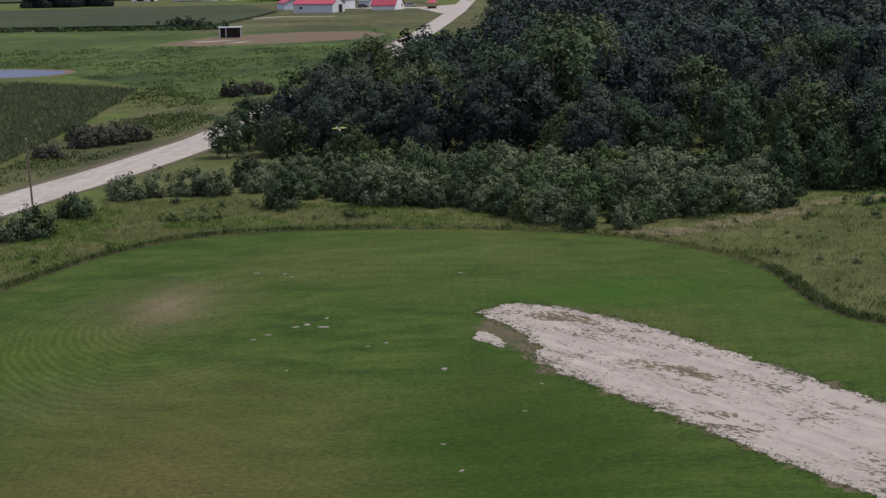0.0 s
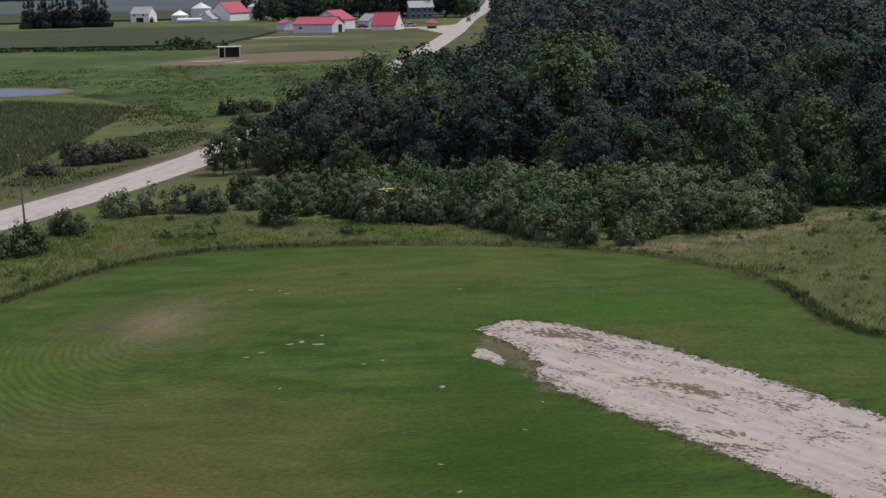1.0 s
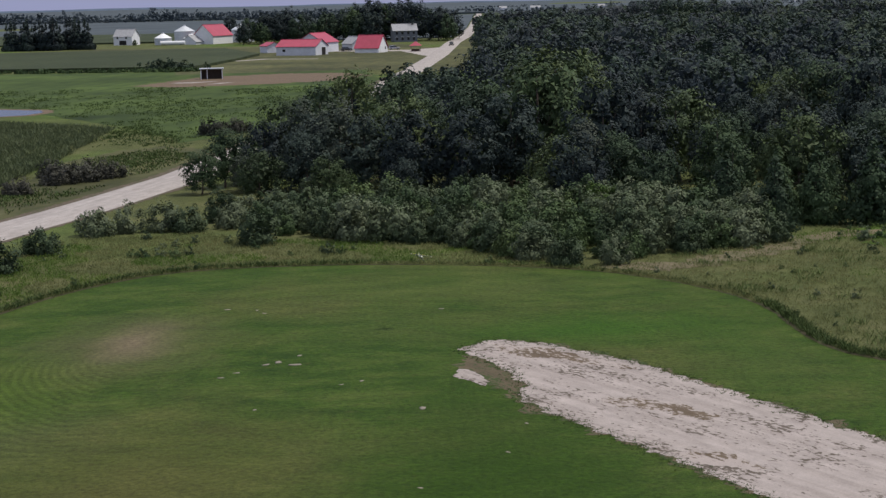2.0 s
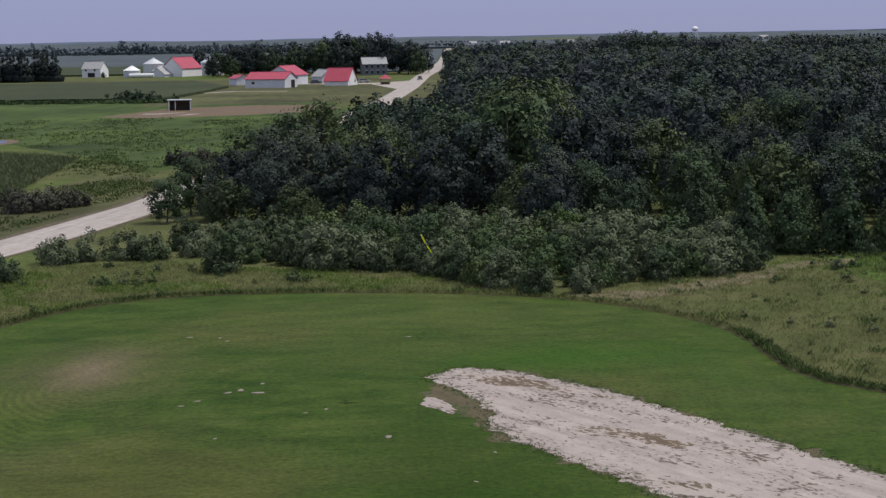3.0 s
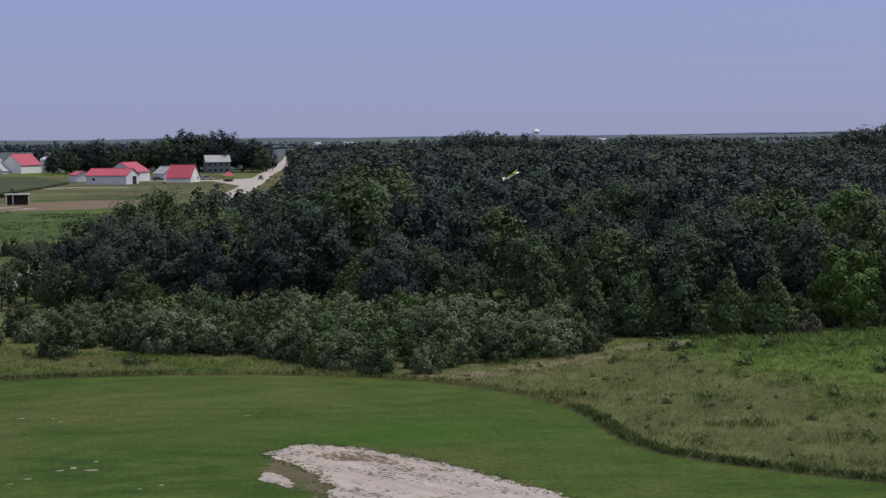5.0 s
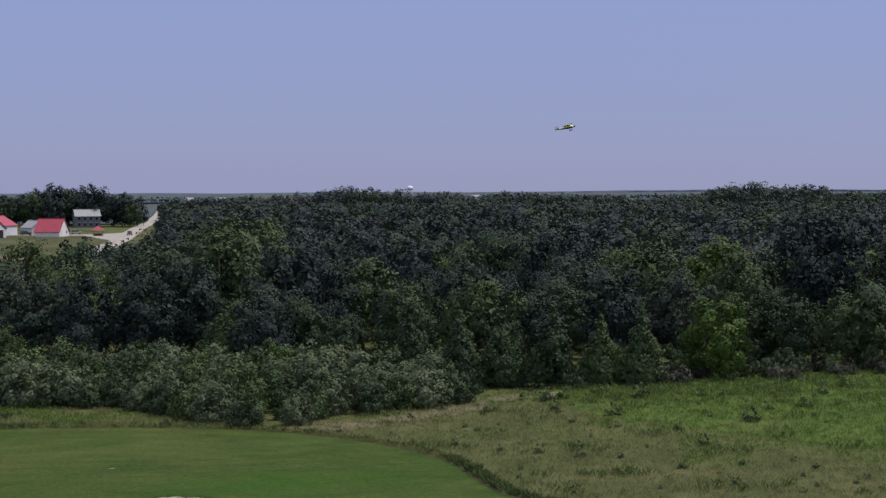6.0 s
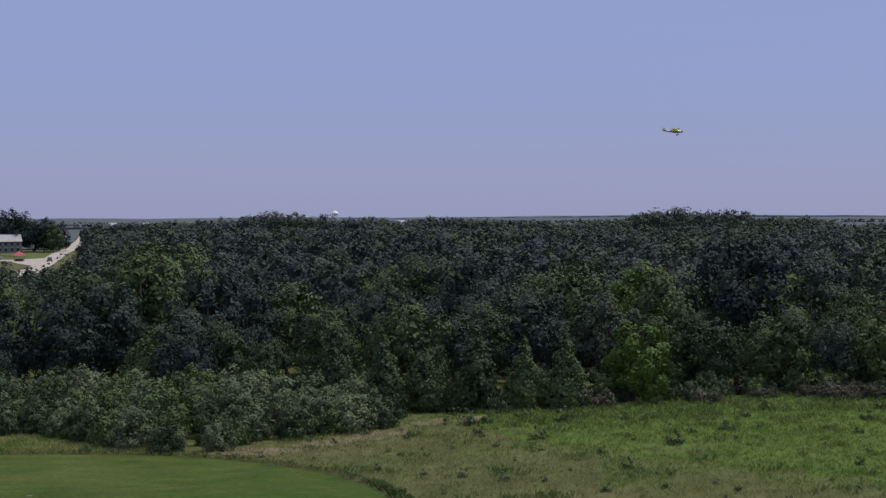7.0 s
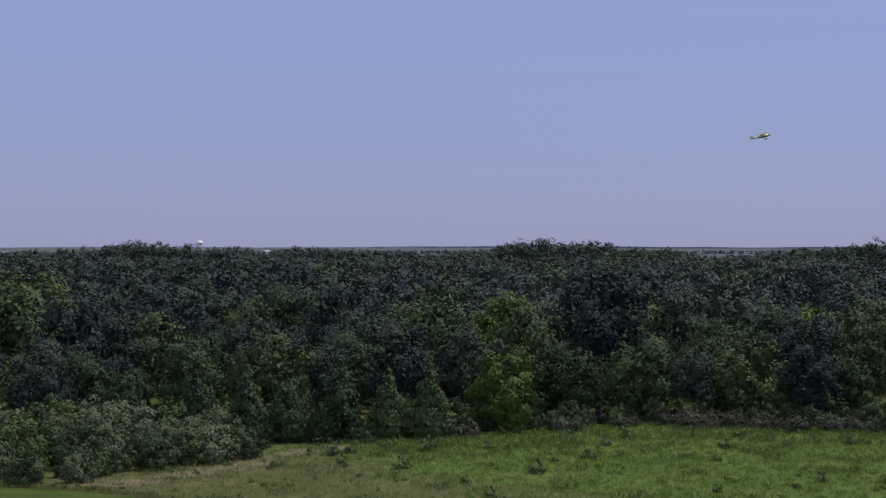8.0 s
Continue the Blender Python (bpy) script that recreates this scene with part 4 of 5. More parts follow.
def build_grasses():
    rng = np.random.default_rng(31)
    spots = scatter(rng, ROUGH_LEFT, 6500)
    dry, fresh = [], []
    for p in spots:
        (fresh if noise.noise(Vector((p[0] / 7, p[1] / 7, 4))) > 0.12 else dry).append(p)
    for p in scatter(rng, MEADOW, 17000):
        k = noise.noise(Vector((p[0] / 9, p[1] / 9, 9))) * 0.9 + (p[0] - 42) / 18 + (p[1] - 130) / 70
        (fresh if k > 0 else dry).append(p)
    # a denser fringe along the mower's last pass
    edge, fringe = smoothed(LAWN, 1), []
    for (ax, ay), (bx, by) in zip(edge, edge[1:]):
        k = int(math.hypot(bx - ax, by - ay) * 22)
        for i in range(k):
            t = rng.uniform()
            x, y = ax + (bx - ax) * t, ay + (by - ay) * t
            nx, ny = (by - ay), -(bx - ax)
            s = rng.uniform(0.1, 0.9) / max(0.01, math.hypot(nx, ny))
            x, y = (x + nx * s, y + ny * s) if not inside(edge, x + nx * s, y + ny * s) else (x - nx * s, y - ny * s)
            if y > 92:
                (fringe if rng.uniform() < (0.5 if x < -4 else 0.95 if x > 20 and y < 119 else 0.12) else dry).append((x, y, 0.0))
    tagged(quads_mesh("dry_grass", tufts(rng, dry, 0.24, 6, 0.42, 0.026), M_DRY), "tall dry tan-green grass around the mown field", "grass", "", "stuff")
    tagged(quads_mesh("green_grass", tufts(rng, fresh, 0.27, 6, 0.44, 0.028), M_GREENBLADE), "tall fresh yellow-green meadow grass", "grass", "", "stuff")
    tagged(quads_mesh("grass_fringe", tufts(rng, fringe, 0.42, 7, 0.25, 0.026), M_WEED), "dark unmown grass fringe along the lawn edge", "grass", "", "stuff")
    sprigs = []
    for (ax, ay), (bx, by) in zip(GRAVEL, GRAVEL[1:] + GRAVEL[:1]):
        for i in range(int(math.hypot(bx - ax, by - ay) * 16)):
            t = rng.uniform()
            sprigs.append((ax + (bx - ax) * t + rng.normal() * 0.35, ay + (by - ay) * t + rng.normal() * 0.35, 0.03))
    tagged(quads_mesh("grass_sprigs", tufts(rng, sprigs, 0.07, 6, 0.16, 0.018), M_WEED), "short grass sprigs creeping over the gravel edge", "grass", "", "stuff")
    # coarse tufts on the pasture and the bank by the road
    coarse = []
    for poly, count in (([(-150, 362), (-84, 362), (-70, 330), (-52, 300), (-38, 264), (-24, 300), (-11, 430), (-150, 430)], 5200), ([(-50, 150), (-48, 212), (-48, 234), (-38, 256), (-31, 240), (-35, 213), (-42, 182), (-50, 152)], 1500), ([(-49, 232), (-52, 296), (-46, 303), (-36, 262), (-31, 250)], 900)):
        for p in scatter(rng, poly, count):
            if noise.noise(Vector((p[0] / 14, p[1] / 22, 17))) + 0.5 * rng.uniform() > 0.22:
                coarse.append(p)
    tagged(quads_mesh("coarse_grass", tufts(rng, coarse, 0.32, 6, 0.9, 0.08), M_WEED), "coarse grass tufts scattered over the pasture and bank", "grass", "", "stuff")
    rank = []
    for p in scatter(rng, MEADOW, 9000):
        near_wood = 1 - smooth_step(4, 26, wood_front(p[0]) - p[1]) if p[0] > 40 else 0.0
        if noise.noise(Vector((p[0] / 5, p[1] / 3.2, 12))) + 0.75 * near_wood > 0.30:
            rank.append(p)
    tagged(quads_mesh("rank_weeds", tufts(rng, rank, 0.48, 9, 0.4, 0.03), M_WEED), "patches of rank darker green weeds in the meadow", "weeds", "", "stuff")
    # weeds: taller dark plants, each of its own
    weeds = [build_plant("weed", rng, 0.95, 0.55, 0.0, 7, 170, 0.085, M_SHRUB, "tall silvery leafy weed in the meadow", "weed", "meadow weeds", "dome", 3),
             build_plant("weed", rng, 0.85, 0.6, 0.0, 6, 170, 0.085, M_GREENSHRUB, "tall dark green leafy weed in the meadow", "weed", "meadow weeds", "dome", 3)]
    spots = [(45.7, 147.0, 1.5), (40.4, 137, 1.3), (49.5, 131, 1.3), (43.0, 150.5, 1.2), (37.5, 147, 1.6), (39, 148, 1.2), (36.6, 141, 0.9), (57, 138, 1.2), (62, 146, 1.0), (71, 141, 1.1), (76, 148, 1.2), (66, 150, 1.3), (83, 140, 1.1), (-23.4, 146.5, 1.1), (-22.2, 146.8, 1.0), (-21.0, 147, 1.1), (-19.8, 147.4, 0.9), (-24.4, 147, 0.9), (-7.8, 146, 1.0), (-6.9, 146.4, 0.9)]
    for p in scatter(rng, MEADOW, 230):
        spots.append((p[0], p[1], rng.uniform(0.25, 0.5) + 0.5 * rng.uniform() ** 4))
    for p in scatter(rng, ROUGH_LEFT, 28):
        spots.append((p[0], p[1], rng.uniform(0.4, 1.0)))
    for i, (x, y, s) in enumerate(spots):
        stand(weeds[i % 2], x, y, rng, s, i < 2, 0.02)


CORN = [(-49.5, 188), (-49.1, 209), (-49.6, 241), (-51.8, 292), (-76, 312), (-125, 318), (-125, 150), (-62, 160)]


def build_corn():
    rng = np.random.default_rng(41)
    out = []
    for r in np.arange(-125, -48, 0.95):
        for y in np.arange(165, 318, 0.62):
            if (y > 230 and rng.uniform() < 0.35) or not inside(CORN, r, y) or r < -0.36 * y - 4:
                continue
            out.append((r + rng.uniform(-.1, .1), y + rng.uniform(-.15, .15), ground_z(r, y)))
    spots = np.array(out)
    stalk = tufts(rng, spots, 0.95, 8, 0.28, 0.06)
    tagged(quads_mesh("corn_field", stalk, M_CORN), "standing green corn in close rows", "corn", "", "stuff")


def build_hedge():
    rng = np.random.default_rng(51)

    def bush(x, y, h, wide, n):
        ls, boughs = crown_lobes(rng, h, h * wide, 0, 5, "dome", 3)
        at = np.array((x, y, ground_z(x, y)))
        ls[:, :3] += at
        ls[:, 4:7] += at
        boughs[:, :3] += at
        return np.concatenate([sprays(rng, ls, n, 0.36), cores(rng, boughs, 0.8, 12)])

    low, tall = [], []
    for i in range(150):
        k = rng.uniform()
        low.append(bush(-150 + 82 * k, 546 - 18 * k + rng.uniform(-5, 3), rng.uniform(0.6, 1.5), 1.1, 70))
    for i in range(24):
        tall.append(bush(-79 + rng.normal() * 4.5, 536 + rng.normal() * 2.5, rng.uniform(2.2, 4.2), 0.65, 150))
    tagged(quads_mesh("weedy_hedge", np.concatenate(low), M_GREENSHRUB), "low weedy green hedge along the field edge", "hedge", "", "stuff")
    tagged(quads_mesh("hedgerow", np.concatenate(tall), M_TREE), "clump of dark hedgerow bushes at the field corner", "hedge", "", "stuff")


def build_farm_trees():
    rng = np.random.default_rng(61)
    tall = build_plant("tree", rng, 17, 6.8, 0.6, 24, 1500, 0.5, M_OAK, "tall dark shade tree behind the farm", "tree", "farmstead trees")
    green = build_plant("tree", rng, 15, 6.4, 0.6, 22, 1400, 0.5, M_TREE, "broad green shade tree behind the farm", "tree", "farmstead trees")
    fir = build_plant("conifer", rng, 15, 4.0, 0.2, 16, 1300, 0.45, M_OAK, "dark green windbreak conifer", "tree", "windbreak conifers", "cone")
    lime = build_plant("tree", rng, 14, 4.6, 1.2, 18, 1300, 0.45, M_BRIGHT, "bright green shade tree by the farmhouse", "tree", "farmstead trees")
    spots = [(-84.4, 818, 12), (-76.0, 823, 13), (-67.5, 833, 11), (-59.1, 844, 14), (-52.8, 840, 12), (-45.4, 833, 15), (-38.0, 839, 14), (-31.6, 833, 17), (-24.3, 839, 18), (-16.9, 844, 18), (-10.5, 850, 17),
             (4.2, 833, 15), (8.4, 818, 14), (12.7, 812, 13), (15.3, 828, 12.5), (-89.7, 897, 14), (-73.8, 907, 15), (-50.6, 907, 16), (-31.6, 897, 16), (-141.4, 850, 4), (-63.3, 955, 15), (-86.5, 950, 15), (-105.5, 955, 14), (-42.2, 960, 15)]
    for i in range(20):
        spots.append((rng.uniform(-92, 16), rng.uniform(822, 870), rng.uniform(13, 18)))
    for i, (x, y, h) in enumerate(spots):
        stand((tall, green)[i % 2], x, y, rng, h / 15.2 * (0.8 if x < -50 else 1.0), i < 2)
    stand(lime, -3, 846, rng, 1.05, True)
    for i in range(30):
        x, y = -192 + i * 1.3 + rng.uniform(-1, 1), 804 + rng.uniform(-9, 9)
        stand(fir, x, y, rng, rng.uniform(0.8, 1.05), i == 0)


# ---- farm buildings ----
def gabled(name, x, y, turn, length, width, eave, ridge, wall, roof, label, category, doors=(), over=0.35):
    """A building along its local x axis: walls, two roof slopes, ridge cap, doors in the gable end or side."""
    ob = thing(name, pose(x, y, ground_z(x, y) - 0.05, 0, 0, turn), label, category, "farm buildings")
    L, W = length / 2, width / 2
    bm = bmesh.new()
    v = [bm.verts.new(p) for p in ((-L, -W, 0), (L, -W, 0), (L, W, 0), (-L, W, 0), (-L, -W, eave), (L, -W, eave), (L, W, eave), (-L, W, eave), (-L, 0, ridge - 0.05), (L, 0, ridge - 0.05))]
    for f in ((0, 1, 5, 4), (2, 3, 7, 6), (1, 2, 6, 9, 5), (3, 0, 4, 8, 7), (3, 2, 1, 0), (4, 5, 9, 8), (6, 7, 8, 9)):
        bm.faces.new([v[i] for i in f])
    part("wall_shell", bm, wall, ob)
    rise = (ridge - eave) / W
    for s in (-1, 1):
        bm = bmesh.new()
        y0, z0 = s * (W + over), eave - rise * over
        pts = [(-L - over, 0, ridge), (L + over, 0, ridge), (L + over, y0, z0), (-L - over, y0, z0)]
        lo = [bm.verts.new((p[0], p[1], p[2] + 0.02)) for p in pts]
        hi = [bm.verts.new((p[0], p[1], p[2] + 0.16)) for p in pts]
        for f in ((lo[0], lo[1], lo[2], lo[3]), (hi[3], hi[2], hi[1], hi[0]), (lo[0], hi[0], hi[1], lo[1]), (lo[1], hi[1], hi[2], lo[2]), (lo[2], hi[2], hi[3], lo[3]), (lo[3], hi[3], hi[0], lo[0])):
            bm.faces.new(f)
        bmesh.ops.recalc_face_normals(bm, faces=bm.faces)
        part("roof_slope", bm, roof, ob)
    box_part("ridge_cap", (-L - over, L + over, -0.22, 0.22, ridge + 0.10, ridge + 0.22), roof, ob)
    for kind, side, at, w, h, z, mat in doors:
        d = {"door": 0.08, "window": 0.06}[kind]
        if side == "end":
            p = box_part(kind, (L, L + d, at - w / 2, at + w / 2, z, z + h), mat, ob, bevel=0.02)
            box_part("frame", (L, L + d * 0.6, at - w / 2 - 0.15, at + w / 2 + 0.15, z + h, z + h + 0.15), M_WHITE, p)
        else:
            p = box_part(kind, (at - w / 2, at + w / 2, -W - d, -W, z, z + h), mat, ob, bevel=0.02)
            box_part("frame", (at - w / 2 - 0.15, at + w / 2 + 0.15, -W - d * 0.6, -W, z + h, z + h + 0.15), M_WHITE, p)
    return ob


def grain_bin(x, y, radius, height, label):
    ob = thing("grain_bin", pose(x, y, ground_z(x, y) - 0.05), label, "grain bin", "grain bins")
    k = 28
    bm = bmesh.new()
    rings = int(height / 0.8)
    loops = []
    for j in range(rings * 2 + 1):
        r = radius + (0.03 if j % 2 else -0.02)
        loops.append([bm.verts.new((math.cos(i * math.tau / k) * r, math.sin(i * math.tau / k) * r, height * j / rings / 2)) for i in range(k)])
    for a, b in zip(loops, loops[1:]):
        for i in range(k):
            bm.faces.new((a[i], a[(i + 1) % k], b[(i + 1) % k], b[i]))
    part("wall", bm, M_BIN, ob)
    bm = bmesh.new()
    add_tube(bm, (0, 0, height - 0.1), (0, 0, height + radius * 0.5), radius + 0.2, 0.5, k)
    part("roof", bm, M_WHITE if radius < 4.6 else M_BIN, ob, "pale conical metal roof")
    bm = bmesh.new()
    add_tube(bm, (0, 0, height + radius * 0.5 - 0.1), (0, 0, height + radius * 0.5 + 0.5), 0.6, 0.5, 12)
    part("cap", bm, M_BIN, ob)
    return ob


def build_farm():
    gabled("machine_shed", -45.3, 656, -22, 16.5, 11, 3.4, 5.9, M_GREYWALL, M_RED, "long grey machine shed with a red metal roof", "shed",
           (("door", "end", 1.6, 3.2, 3.0, 0, M_DARK), ("window", "side", -5, 1.2, 0.9, 1.5, M_DARK)))
    gabled("small_shed", -60.5, 694, -60, 7, 6.5, 2.8, 4.2, M_GREYWALL, M_RED, "small grey shed with a red roof", "shed", (("door", "end", 0, 2.2, 2.2, 0, M_GREYWALL),))
    gabled("barn", -41.5, 690, -112, 14, 12, 4.0, 7.6, M_GREYWALL, M_RED, "grey barn with a red roof behind the machine shed", "barn", (("door", "end", 0, 3, 3, 0, M_DARK),))
    gabled("red_roof_barn", -19.3, 668, -20, 9.8, 9.8, 2.0, 6.8, M_WHITE, M_RED, "white barn with a broad red metal roof", "barn", (("door", "end", -2, 2.6, 2.4, 0, M_WHITE), ("window", "end", 2.5, 1, 1, 1.2, M_DARK)))
    gabled("small_barn", -27.5, 712, -60, 9, 7, 2.6, 5.4, M_GREYWALL, M_ROOFGREY, "small grey barn with a grey roof", "barn", (("door", "end", 0, 2.4, 2.2, 0, M_DARK),))
    gabled("farmhouse", -8.0, 815, 10, 11.5, 8, 5.4, 8.4, M_SLATE, M_ROOFGREY, "two-storey grey farmhouse under shade trees", "house",
           tuple(("window", "side", a, 1.0, 1.4, z, M_DARK) for a in (-4, -1.4, 1.4, 4) for z in (0.9, 3.6)) + (("window", "end", 0, 1.0, 1.4, 3.6, M_DARK),))
    gabled("farm_cottage", -149, 872, -20, 10.5, 8, 4.4, 8.0, M_WHITE, M_ROOFGREY, "white two-storey house beside conifers", "house",
           (("window", "side", -3, 1, 1.4, 3.2, M_DARK), ("window", "side", 2, 1, 1.4, 3.2, M_DARK), ("door", "side", 0, 4.0, 2.2, 0.2, M_DARK)))
    gabled("red_top_barn", -104, 861, 62, 17, 12, 4.2, 9.5, M_WHITE, M_RED, "pale barn with a red roof beside the grain bins", "barn", (("door", "end", 0, 3, 3, 0, M_DARK),))
    gabled("lean_to", -112, 855, 62, 12, 9, 1.5, 4.6, M_GREYWALL, M_ROOFGREY, "low grey lean-to against the barn", "barn")
    for x, y, r, h, lab in ((-128, 855, 4.2, 3.6, "galvanised grain bin with a pale conical roof"), (-120, 875, 5.2, 6.4, "tall galvanised grain bin with a conical roof"), (-114, 855, 4.0, 3.2, "galvanised grain bin with a pale conical roof"),
                            (-105, 883, 3.6, 3.4, "small galvanised grain bin"), (-91, 880, 5.8, 6.6, "large grey galvanised grain bin")):
        grain_bin(x, y, r, h, lab)
    bm = bmesh.new()
    tank = thing("fuel_tank", pose(-122, 846, ground_z(-122, 846)), "long low white tank by the grain bins", "tank")
    add_tube(bm, (-6, 0, 1.1), (6, 0, 1.1), 1.0, 1.0, 16)
    part("shell", bm, M_WHITE, tank)
    for sx in (-4, 4):
        box_part("foot", (sx - 0.3, sx + 0.3, -0.8, 0.8, 0, 0.5), M_SOILSTONE, tank)
    # open livestock shed
    shed = thing("livestock_shed", pose(-57.6, 474, ground_z(-57.6, 474) - 0.03, 0, 0, 6), "small open-fronted dark wooden livestock shed", "shed", "farm buildings")
    for n_, d in (("side_wall", (-3.0, -2.88, -1.8, 1.8, 0, 2.7)), ("side_wall", (2.88, 3.0, -1.8, 1.8, 0, 2.7)), ("back_wall", (-2.88, 2.88, 1.7, 1.8, 0, 2.6)), ("corner_post", (-3.0, -2.75, -2.0, -1.8, 0, 2.8)), ("corner_post", (2.75, 3.0, -2.0, -1.8, 0, 2.8)), ("corner_post", (-1.3, -1.1, -2.0, -1.8, 0, 2.8))):
        box_part(n_, d, M_WHITE if n_ == "corner_post" else M_WOOD, shed)
    box_part("roof", (-3.3, 3.3, -2.3, 2.1, 2.8, 2.98), M_BIN, shed, "pale metal roof")
    # garden gazebo
    gz = thing("gazebo", pose(-2.1, 669, ground_z(-2.1, 669)), "small open gazebo with a red hipped roof", "gazebo")
    for sx in (-1.8, 1.8):
        for sy in (-1.8, 1.8):
            box_part("post", (sx - 0.1, sx + 0.1, sy - 0.1, sy + 0.1, 0, 2.3), M_WOOD, gz)
    bm = bmesh.new()
    r = bmesh.ops.create_cone(bm, cap_ends=True, segments=4, radius1=3.4, radius2=0.2, depth=1.6)
    bmesh.ops.rotate(bm, verts=r["verts"], cent=(0, 0, 0), matrix=Matrix.Rotation(radians(45), 3, "Z"))
    bmesh.ops.translate(bm, verts=r["verts"], vec=(0, 0, 3.05))
    part("roof", bm, M_RED, gz)
    box_part("bench", (-1.6, 1.6, 1.2, 1.6, 0.1, 0.9), M_WOOD, gz)
    box_part("deck", (-2.0, 2.0, -2.0, 2.0, 0, 0.12), M_WOOD, gz)


def build_car(name, x, y, turn, paint, label):
    ob = thing(name, pose(x, y, ground_z(x, y) + 0.12, 0, 0, turn), label, "car")
    bm = bmesh.new()
    add_box(bm, -2.25, 2.25, -0.92, 0.92, 0.32, 0.95, bevel=0.14)
    part("body", bm, paint, ob)
    bm = bmesh.new()
    vs = [bm.verts.new(p) for p in ((-2.0, -0.84, 0.93), (1.1, -0.84, 0.93), (1.1, 0.84, 0.93), (-2.0, 0.84, 0.93), (-1.6, -0.7, 1.62), (0.35, -0.7, 1.62), (0.35, 0.7, 1.62), (-1.6, 0.7, 1.62))]
    for f in ((0, 1, 5, 4), (1, 2, 6, 5), (2, 3, 7, 6), (3, 0, 4, 7)):
        bm.faces.new([vs[i] for i in f])
    part("window_band", bm, M_CARGLASS, ob)
    box_part("roof", (-1.62, 0.38, -0.71, 0.71, 1.6, 1.66), paint, ob, bevel=0.02)
    for sx in (-1.4, 1.4):
        for sy in (-0.86, 0.86):
            bm = bmesh.new()
            add_tube(bm, (sx, sy - 0.11, 0.34), (sx, sy + 0.11, 0.34), 0.34, 0.34, 16)
            w = part("wheel", bm, M_RUBBER, ob)
            bm = bmesh.new()
            add_tube(bm, (sx, sy - 0.12, 0.34), (sx, sy + 0.12, 0.34), 0.2, 0.2, 12)
            part("rim", bm, M_STEEL, w)
    for sy in (-0.6, 0.6):
        box_part("headlight", (2.2, 2.28, sy - 0.2, sy + 0.2, 0.62, 0.8), M_PALE, ob, bevel=0.02)
    return ob


def build_small_things():
    rng = np.random.default_rng(71)
    # utility pole by the road
    pole = thing("utility_pole", pose(-38.6, 158.4, 0), "slim weathered wooden roadside pole", "pole")
    bm = bmesh.new()
    add_tube(bm, (0, 0, -0.4), (-0.25, 0, 6.3), 0.11, 0.075, 10)
    part("shaft", bm, M_WOOD, pole)
    bm = bmesh.new()
    add_tube(bm, (-0.25, 0, 6.3), (-0.25, 0, 6.36), 0.085, 0.03, 10)
    part("cap", bm, M_STEEL, pole)
    # pale patches of bare soil on the lawn, made as flattened lumps
    bm = bmesh.new()
    bmesh.ops.create_icosphere(bm, subdivisions=2, radius=1)
    for v in bm.verts:
        v.co *= 1 + 0.6 * noise.noise(v.co * 1.9)
        v.co = Vector((v.co.x * 0.26, v.co.y * 0.22, v.co.z * 0.022 + 0.012))
    stone = tagged(part("stone", bm, M_SOILSTONE, None, smooth=True), "flat pale patch of bare soil in the mown grass", "stone", "stones on the lawn")
    spots = [(-0.1, 91.5, 1.0), (-7.6, 102.8, 1.3), (-8.6, 103.6, 1.1), (-9.3, 103.0, 0.9), (-7.5, 105.4, 0.7), (-10.8, 101.0, 0.7), (-11.6, 99.8, 0.7), (-3.5, 98.2, 0.6), (-4.6, 97.4, 0.5), (-13.6, 121.3, 0.8),
             (-11.5, 120.8, 0.6), (3.9, 82.5, 0.5), (5.1, 87.8, 0.5), (0.6, 72.8, 0.6), (-0.2, 77, 0.5), (-8.9, 92, 0.5), (1.2, 119.7, 0.7), (-10.9, 119.6, 0.6)]
    for i, (x, y, s) in enumerate(spots):
        m = Matrix.Translation((x, y, 0.015)) @ Matrix.Rotation(rng.uniform(0, 6.28), 4, "Z") @ Matrix.Diagonal((s * 1.25, s * 0.8, s, 1))
        if i == 0:
            stone.matrix_basis = m
        else:
            c = stone.copy()
            scene.collection.objects.link(c)
            c.matrix_basis = m
    build_car("parked_car", -10.8, 694, 10, M_CARSILVER, "pale silver car parked in the farmyard")
    build_car("parked_car", -30.0, 690, 30, M_CARPAINT, "dark car parked by the barns")
    # water tower on the horizon
    wt = thing("water_tower", pose(428, 2400, ground_z(428, 2400) - 11), "distant pale water tower on the horizon", "water tower")
    bm = bmesh.new()
    bmesh.ops.create_uvsphere(bm, u_segments=20, v_segments=12, radius=4.6)
    bmesh.ops.scale(bm, vec=(1, 1, 0.75), verts=bm.verts)
    bmesh.ops.translate(bm, vec=(0, 0, 27), verts=bm.verts)
    part("tank", bm, M_WHITE, wt)
    for a in range(5):
        bm = bmesh.new()
        c, s = math.cos(a * math.tau / 5), math.sin(a * math.tau / 5)
        add_tube(bm, (c * 4.5, s * 4.5, 0), (c * 3.4, s * 3.4, 26), 0.3, 0.25, 8)
        part("leg", bm, M_WHITE, wt)
    for x, y, l_, w in ((150, 2250, 13, 8), (110, 2300, 10, 8), (240, 2280, 9, 7), (520, 2380, 12, 8), (-700, 1900, 14, 9), (1330, 2100, 12, 8)):
        gabled("distant_farm_building", x, y, 5, l_, w, 3.5, 6, M_WHITE, M_ROOFGREY, "far pale farm building near the horizon", "building")


# ---- the model aeroplane ----
def section(bm, x, w, h, z, k=14):
    return [bm.verts.new((x, math.cos(a) * w * (1 if abs(math.cos(a)) < 0.7 else 0.94), z + math.sin(a) * h)) for a in (i * math.tau / k for i in range(k))]


